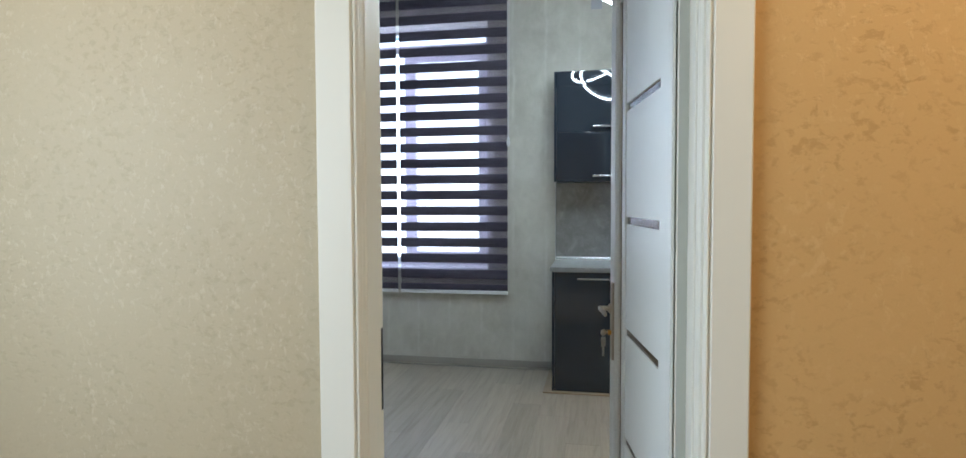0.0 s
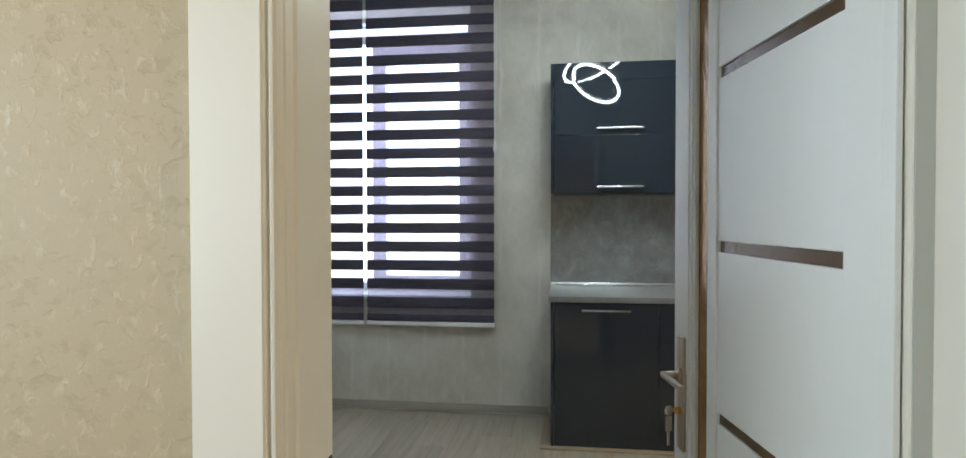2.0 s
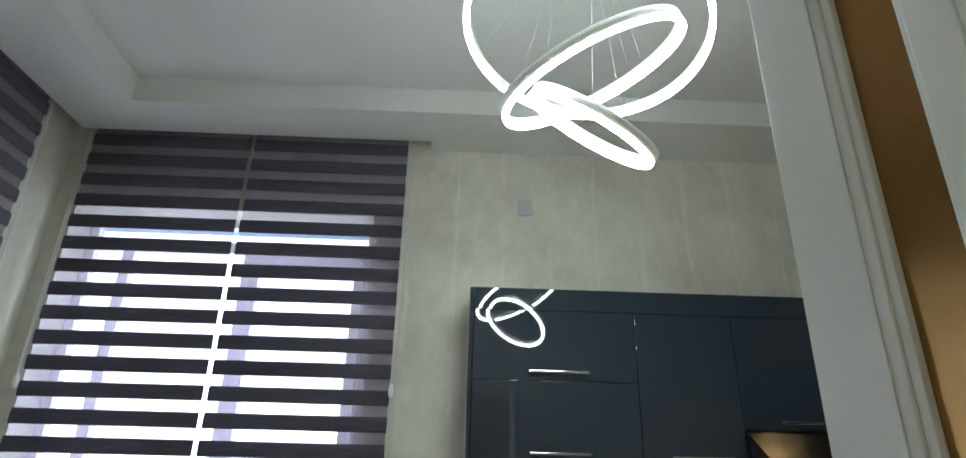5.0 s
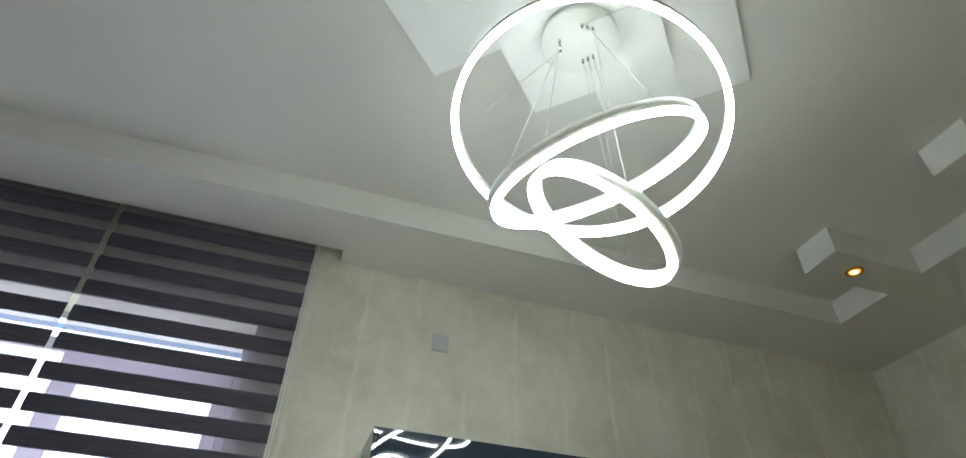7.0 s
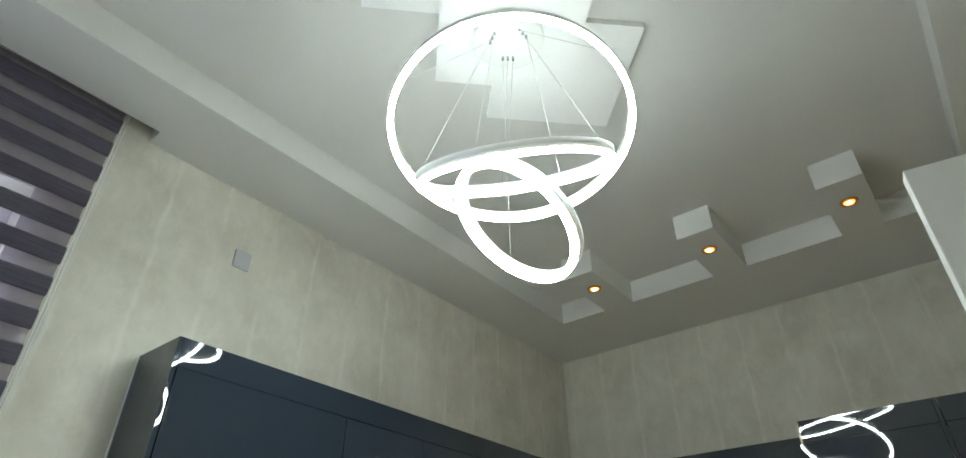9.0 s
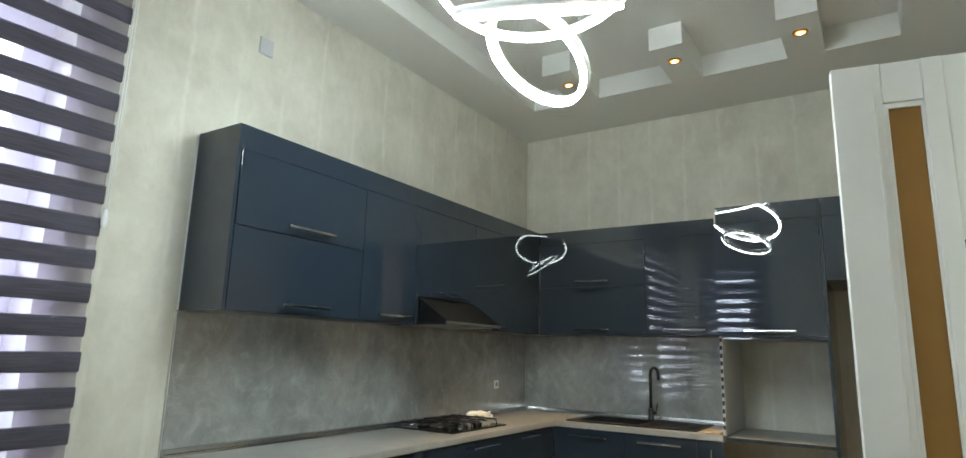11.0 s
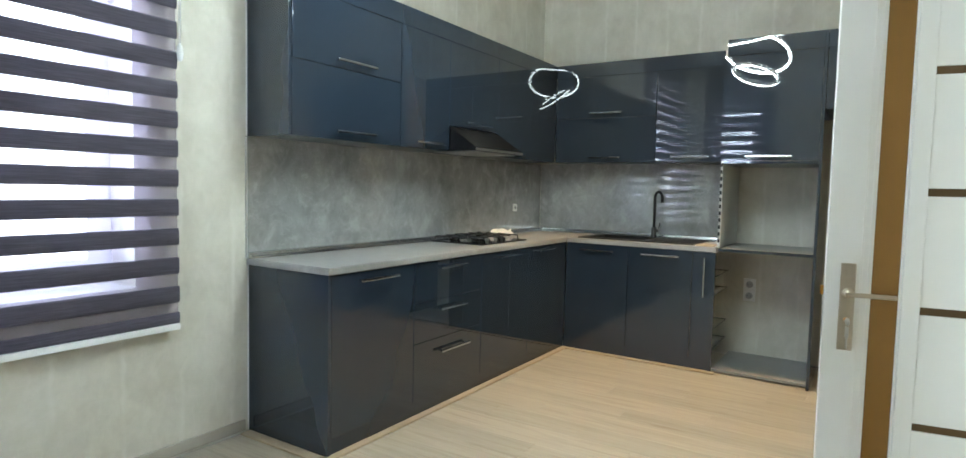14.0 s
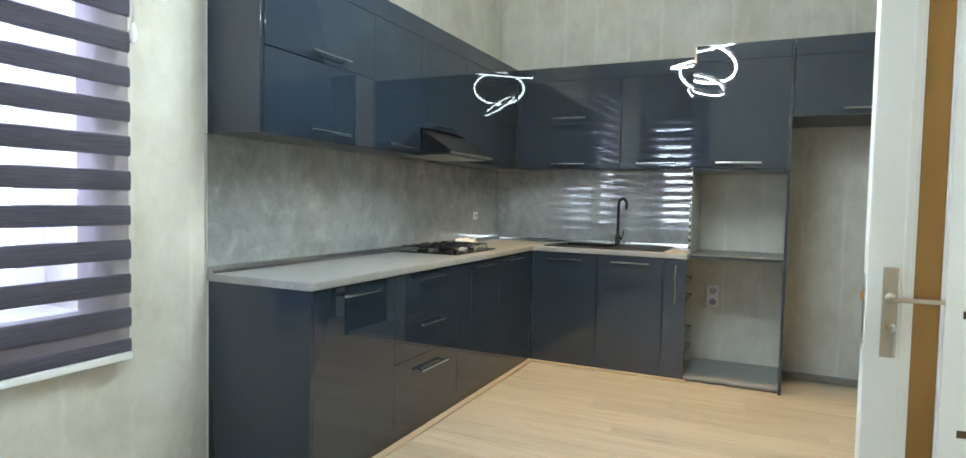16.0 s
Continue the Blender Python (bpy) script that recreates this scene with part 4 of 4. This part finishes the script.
for k in range(4):
    part("knob", lathe([(0.015, 0), (0.014, 0.016), (0.011, 0.02)], (1.215 + 0.0, 6.23 + 0.075 * k, TOPZ + 0.010), "Z", 18), STEEL, hob, "steel knob")

# crumpled paper packet behind the hob
bm = bmesh.new()
bmesh.ops.create_icosphere(bm, subdivisions=3, radius=1.0)
for v in bm.verts:
    n3 = noise.noise(v.co * 2.3) * 0.35 + noise.noise(v.co * 5.1) * 0.18
    v.co = Vector((v.co.x * 0.125 * (1 + n3), v.co.y * 0.07 * (1 + n3), max(-0.95, v.co.z * (1 + 2 * n3)) * 0.030)) + Vector((1.69, 6.47, TOPZ + 0.029))
tagged(mesh_object("paper_packet", bm, PAPER), "crumpled pale paper packet lying on the worktop", "packet")

# sink and tap
sink = thing("sink", "black granite sink with a drainer set in the worktop", "sink", "", (2.33, 5.55, TOPZ))
rim = TOPZ + 0.010
bx0, bx1, by0, by1 = 2.15, 2.50, 5.50, 5.93
part("rim", boxes(((SX0 - 0.012, SY0 - 0.012, TOPZ + 0.001), (bx0, SY1 + 0.012, rim)), ((bx1, SY0 - 0.012, TOPZ + 0.001), (SX1 + 0.012, SY1 + 0.012, rim)),
                  ((bx0, by1, TOPZ + 0.001), (bx1, SY1 + 0.012, rim)), ((bx0, SY0 - 0.012, TOPZ + 0.001), (bx1, by0, rim - 0.003))), GRANITE, sink)
part("bowl", boxes(((bx0 - 0.006, by0 - 0.006, 0.72), (bx0, by1 + 0.006, rim - 0.001)), ((bx1, by0 - 0.006, 0.72), (bx1 + 0.006, by1 + 0.006, rim - 0.001)), ((bx0, by0 - 0.006, 0.72), (bx1, by0, rim - 0.004)),
                   ((bx0, by1, 0.72), (bx1, by1 + 0.006, rim - 0.001)), ((bx0 - 0.006, by0 - 0.006, 0.712), (bx1 + 0.006, by1 + 0.006, 0.72))), GRANITE, sink)
part("drainer_ribs", boxes(*[((2.17, 5.15 + 0.04 * k, rim - 0.003), (2.48, 5.165 + 0.04 * k, rim + 0.001)) for k in range(8)], bevel=0.001), GRANITE, sink)
part("waste", lathe([(0.04, 0), (0.04, 0.003), (0.02, 0.004)], (2.32, 5.72, 0.72), "Z", 20), STEEL, sink)
tap = thing("kitchen_tap", "matt black swan-neck kitchen tap", "tap", "", (2.535, 5.525, rim))
part("base", lathe([(0.026, 0), (0.026, 0.006), (0.021, 0.012), (0.021, 0.075), (0.017, 0.082)], (2.535, 5.525, rim), "Z", 24), BLACK, tap)
way = Vector((-0.62, -0.78, 0)).normalized()
pts = [Vector((2.535, 5.525, rim + 0.08)), Vector((2.535, 5.525, 1.225))]
for k in range(1, 13):
    a = math.pi * k / 12
    pts.append(Vector((2.535, 5.525, 1.225)) + way * (0.05 * (1 - math.cos(a))) + Vector((0, 0, 0.05 * math.sin(a))))
pts.append(pts[-1] - Vector((0, 0, 0.035)))
part("spout", tube(pts, 0.0115, 14), BLACK, tap)
part("lever", merge(tube([(2.535, 5.525, rim + 0.05), (2.535, 5.485, rim + 0.052)], 0.012, 14), tube([(2.535, 5.49, rim + 0.052), (2.53, 5.475, rim + 0.12)], 0.0045, 10)), BLACK, tap)
tagged(mesh_object("wood_offcut", boxes(((2.05, 4.945, TOPZ + 0.0005), (2.20, 5.07, TOPZ + 0.012)), bevel=0.002), TRIM_WOOD), "tan chipboard offcut on the end of the worktop", "offcut")


# ---------------------------------------------------------------- sockets
def socket(name, label, centre, axis, count, size):
    """Round earthed sockets in a white frame; axis X on the east wall, Y on the north wall."""
    t = thing(name, label, "socket", "", centre)
    cx, cy, cz = centre
    h = size * count
    lo, hi = ((cx - 0.009, cy - size / 2, cz - h / 2), (cx, cy + size / 2, cz + h / 2)) if axis == "X" else ((cx - size / 2, cy - 0.009, cz - h / 2), (cx + size / 2, cy, cz + h / 2))
    part("plate", boxes((lo, hi), bevel=0.003), PLASTIC, t)
    for k in range(count):
        z = cz - h / 2 + size * (k + 0.5)
        c = (cx - 0.0105, cy, z) if axis == "X" else (cx, cy - 0.0105, z)
        part("insert", lathe([(size * 0.26, 0.0), (size * 0.30, 0.0004), (size * 0.30, 0.002)], c, axis, 24), SOCKET_GREY, t, "round grey insert")
        for s in (-1, 1):
            c2 = (cx - 0.0125, cy + s * 0.0095, z) if axis == "X" else (cx + s * 0.0095, cy - 0.0125, z)
            part("pin_hole", lathe([(0.003, 0), (0.003, 0.0025)], c2, axis, 8), BLACK, t)
    return t


socket("double_socket", "white double socket on the papered wall", (EX - 0.0005, 4.796, 0.530), "X", 2, 0.088)
socket("wall_socket", "pale single socket on the splashback", (2.175, NY - 0.0115, 1.112), "Y", 1, 0.062)
tagged(mesh_object("cover_plate", boxes(((-0.231, NY - 0.012, 2.845), (-0.147, NY - 0.0005, 2.937)), bevel=0.004), PLATE_GREY), "pale grey plastic cover plate on the papered wall", "cover plate")

for lo, hi in (((WX + 0.001, NY - 0.014, 0.016), (-0.515, NY - 0.0005, 0.072)), ((WX + 0.0005, SY + 0.02, 0.006), (WX + 0.014, NY - 0.015, 0.072))):
    structure("baseboard", boxes((lo, hi), bevel=0.004), BASEBOARD, "beige baseboard at the foot of the wall")

# ---------------------------------------------------------------- ceiling fittings
for cx, cy, z0, z1 in ((-0.575, 5.055, CEIL - 0.03, CEIL), (0.180, 5.055, CEIL - 0.03, CEIL), (-0.150, 5.068, CEIL - 0.062, CEIL - 0.031)):
    hd = 0.392
    structure("trim", prism([(cx + hd, cy), (cx, cy + hd), (cx - hd, cy), (cx, cy - hd)], "Z", z0, z1 - 0.0005), PANEL_LIT_WHITE, "white square ceiling panel set cornerwise, ring light painted into its paler white")
CZ = CEIL - 0.062

lights = []
for k, (a, b) in enumerate(TEETH):
    y = (a + b) / 2
    dl = thing("downlight", "round brass downlight with a warm halogen bulb", "downlight", "downlights along the ceiling border", (1.715, y, SOFFIT))
    part("ring", lathe([(0.028, -0.0015), (0.030, -0.006), (0.042, -0.007), (0.046, -0.0005)], (1.715, y, SOFFIT), "Z", 28), BRASS, dl, "brass ring")
    part("bulb", lathe([(0.0, -0.0085), (0.008, -0.0085), (0.012, -0.0065), (0.012, -0.003)], (1.715, y, SOFFIT), "Z", 24), BULB, dl, "glowing halogen bulb")
    part("reflector", lathe([(0.0, -0.0058), (0.020, -0.0062), (0.027, -0.0072), (0.028, -0.003)], (1.715, y, SOFFIT), "Z", 24), AMBER, dl, "amber glowing glass")
    spot_lamp("downlight_lamp", (1.715, y, SOFFIT - 0.012), (1.715, y, 0), 100, DOWN_W, (1.0, 0.62, 0.29), 0.025, 0.85)

chand = thing("ring_chandelier", "white ceiling lamp with three glowing rings on wires", "chandelier", "", (-0.135, 5.088, CZ))
part("canopy", lathe([(0.0, -0.03), (0.132, -0.03), (0.137, -0.026), (0.137, -0.0005)], (-0.135, 5.088, CZ), "Z", 48), WHITE_PAINT, chand)


def ring_parts(c, radius, tilt, az, slot, w=0.0175, h=0.030, n=96):
    """A hoop whose underside glows: white channel and a diffuser below it."""
    axis = Vector((math.sin(tilt) * math.cos(az), math.sin(tilt) * math.sin(az), math.cos(tilt)))
    if axis.z < 0:
        axis = -axis
    a = axis.cross(Vector((0.3, 1, 0.1))).normalized()
    b = axis.cross(a)
    c = Vector(c)

    def hoop(prof):
        bm = bmesh.new()
        rows = []
        for k in range(n):
            t = 2 * math.pi * k / n
            d = math.cos(t) * a + math.sin(t) * b
            rows.append([bm.verts.new(c + d * (radius + u) + axis * v) for u, v in prof])
        for k in range(n):
            p, q = rows[k], rows[(k + 1) % n]
            for j in range(len(prof)):
                f = bm.faces.new((p[j], p[(j + 1) % len(prof)], q[(j + 1) % len(prof)], q[j]))
                f.smooth = True
        bmesh.ops.recalc_face_normals(bm, faces=bm.faces)
        return bm
    channel = hoop([(-w / 2, 0), (w / 2, 0), (w / 2, h), (-w / 2, h)])
    glow = hoop([(-w / 2 - 0.0004, 0.0008), (-w / 2 - 0.0004, -0.010), (-w / 2 + 0.003, -0.013), (w / 2 - 0.003, -0.013), (w / 2 + 0.0004, -0.010), (w / 2 + 0.0004, 0.0008), (0, 0.0006)])
    ring = part("ring", channel, WHITE_PAINT, chand, "white metal hoop")
    part("diffuser", glow, LED, ring, "glowing white diffuser")
    # three wires to each hoop, gathered in threes at the canopy
    for spread in (radians(153), radians(40), radians(-94)):
        out = Vector((math.cos(spread), math.sin(spread), 0))
        foot = c + (out - axis * out.dot(axis)).normalized() * radius + axis * h
        top = Vector((-0.135, 5.088, CZ - 0.034)) + out * 0.070 + Vector((-out.y, out.x, 0)) * slot * 0.020
        part("wire", tube([foot, top], 0.0009, 6), WIRE, chand)
        part("grip", lathe([(0.004, -0.014), (0.005, -0.004), (0.005, 0.004)], tuple(top), "Z", 12), CHROME, chand)


ring_parts((-0.149, 5.081, 2.836), 0.408, 0.213, 7.029, -1)
ring_parts((-0.133, 5.081, 2.660), 0.315, 0.498, 3.539, 0)
ring_parts((-0.147, 5.081, 2.456), 0.214, 0.657, -0.653, 1, 0.020)

# daylight through the two windows
WTOP = WZ1 - 0.05
area_lamp("window_light_north", ((NW0 + NW1) / 2, NY + 0.262, (WZ0 + WTOP) / 2), ((NW0 + NW1) / 2, 0, (WZ0 + WTOP) / 2), NW1 - NW0, WTOP - WZ0, DAY_N, (0.86, 0.93, 1.0))
area_lamp("window_light_west", (WX - 0.262, (WW0 + WW1) / 2, (WZ0 + WZT) / 2), (0, (WW0 + WW1) / 2, (WZ0 + WZT) / 2), WW1 - WW0, WZT - WZ0, DAY_W, (0.80, 0.90, 1.0))

# ---------------------------------------------------------------- light of the hall
# unseen sources: daylight from the left opening, then two added warm downlights
area_lamp("hall_window_light", (HX0 - 0.05, 1.6, 1.55), (0.5, 2.0, 1.2), 1.5, 1.2, HALL_DAY, (0.90, 0.94, 1.0))
for hx, hy, watts in ((0.95, 2.35, HALL_WARM), (-1.35, 2.55, HALL_WARM * 0.25)):
    hl = thing("hall_downlight", "unseen brass downlight added to warm the hall walls", "downlight", "downlights in the hall", (hx, hy, HTOP))
    part("ring", lathe([(0.026, -0.0015), (0.030, -0.006), (0.041, -0.006), (0.045, -0.0005)], (hx, hy, HTOP), "Z", 28), BRASS, hl)
    spot_lamp("hall_lamp", (hx, hy, HTOP - 0.015), (hx - 0.3, 3.13, 1.3), 120, watts, (1.0, 0.66, 0.35), 0.04, 0.8)

# ---------------------------------------------------------------- laminate floor, plank by plank
floor = structure("floor", boxes(((WX, SY - 0.30, -0.06), (EX, NY, -0.009))), GREY_BOARD, "pale oak laminate laid towards the window")
PW, PL = 0.192, 1.285


def plank_mesh(length):
    me = bpy.data.meshes.new("plank")
    bm = boxes(((0, 0, -0.008), (PW - 0.0006, length - 0.0006, 0.0)))
    top = [e for e in bm.edges if all(v.co.z > -0.001 for v in e.verts)]
    bmesh.ops.bevel(bm, geom=top, offset=0.0008, segments=1, affect="EDGES")
    bm.to_mesh(me)
    bm.free()
    me.materials.append(OAK)
    return me


whole = {}
x, row = WX, 0
starts = (0.0, 0.43, 0.86, 0.22, 0.65, 1.08)
while x < EX - 0.02:
    y = SY - 0.30 - starts[row % 6]
    while y < NY:
        a, b = max(y, SY - 0.30), min(y + PL, NY - 0.002)
        if b - a > 0.03:
            key_len = round(b - a, 3)
            if key_len not in whole:
                whole[key_len] = plank_mesh(key_len)
            pl = new("plank", whole[key_len])
            pl.parent = floor
            pl.location = (min(x, EX - PW), a, 0)
        y += PL
    x += PW
    row += 1
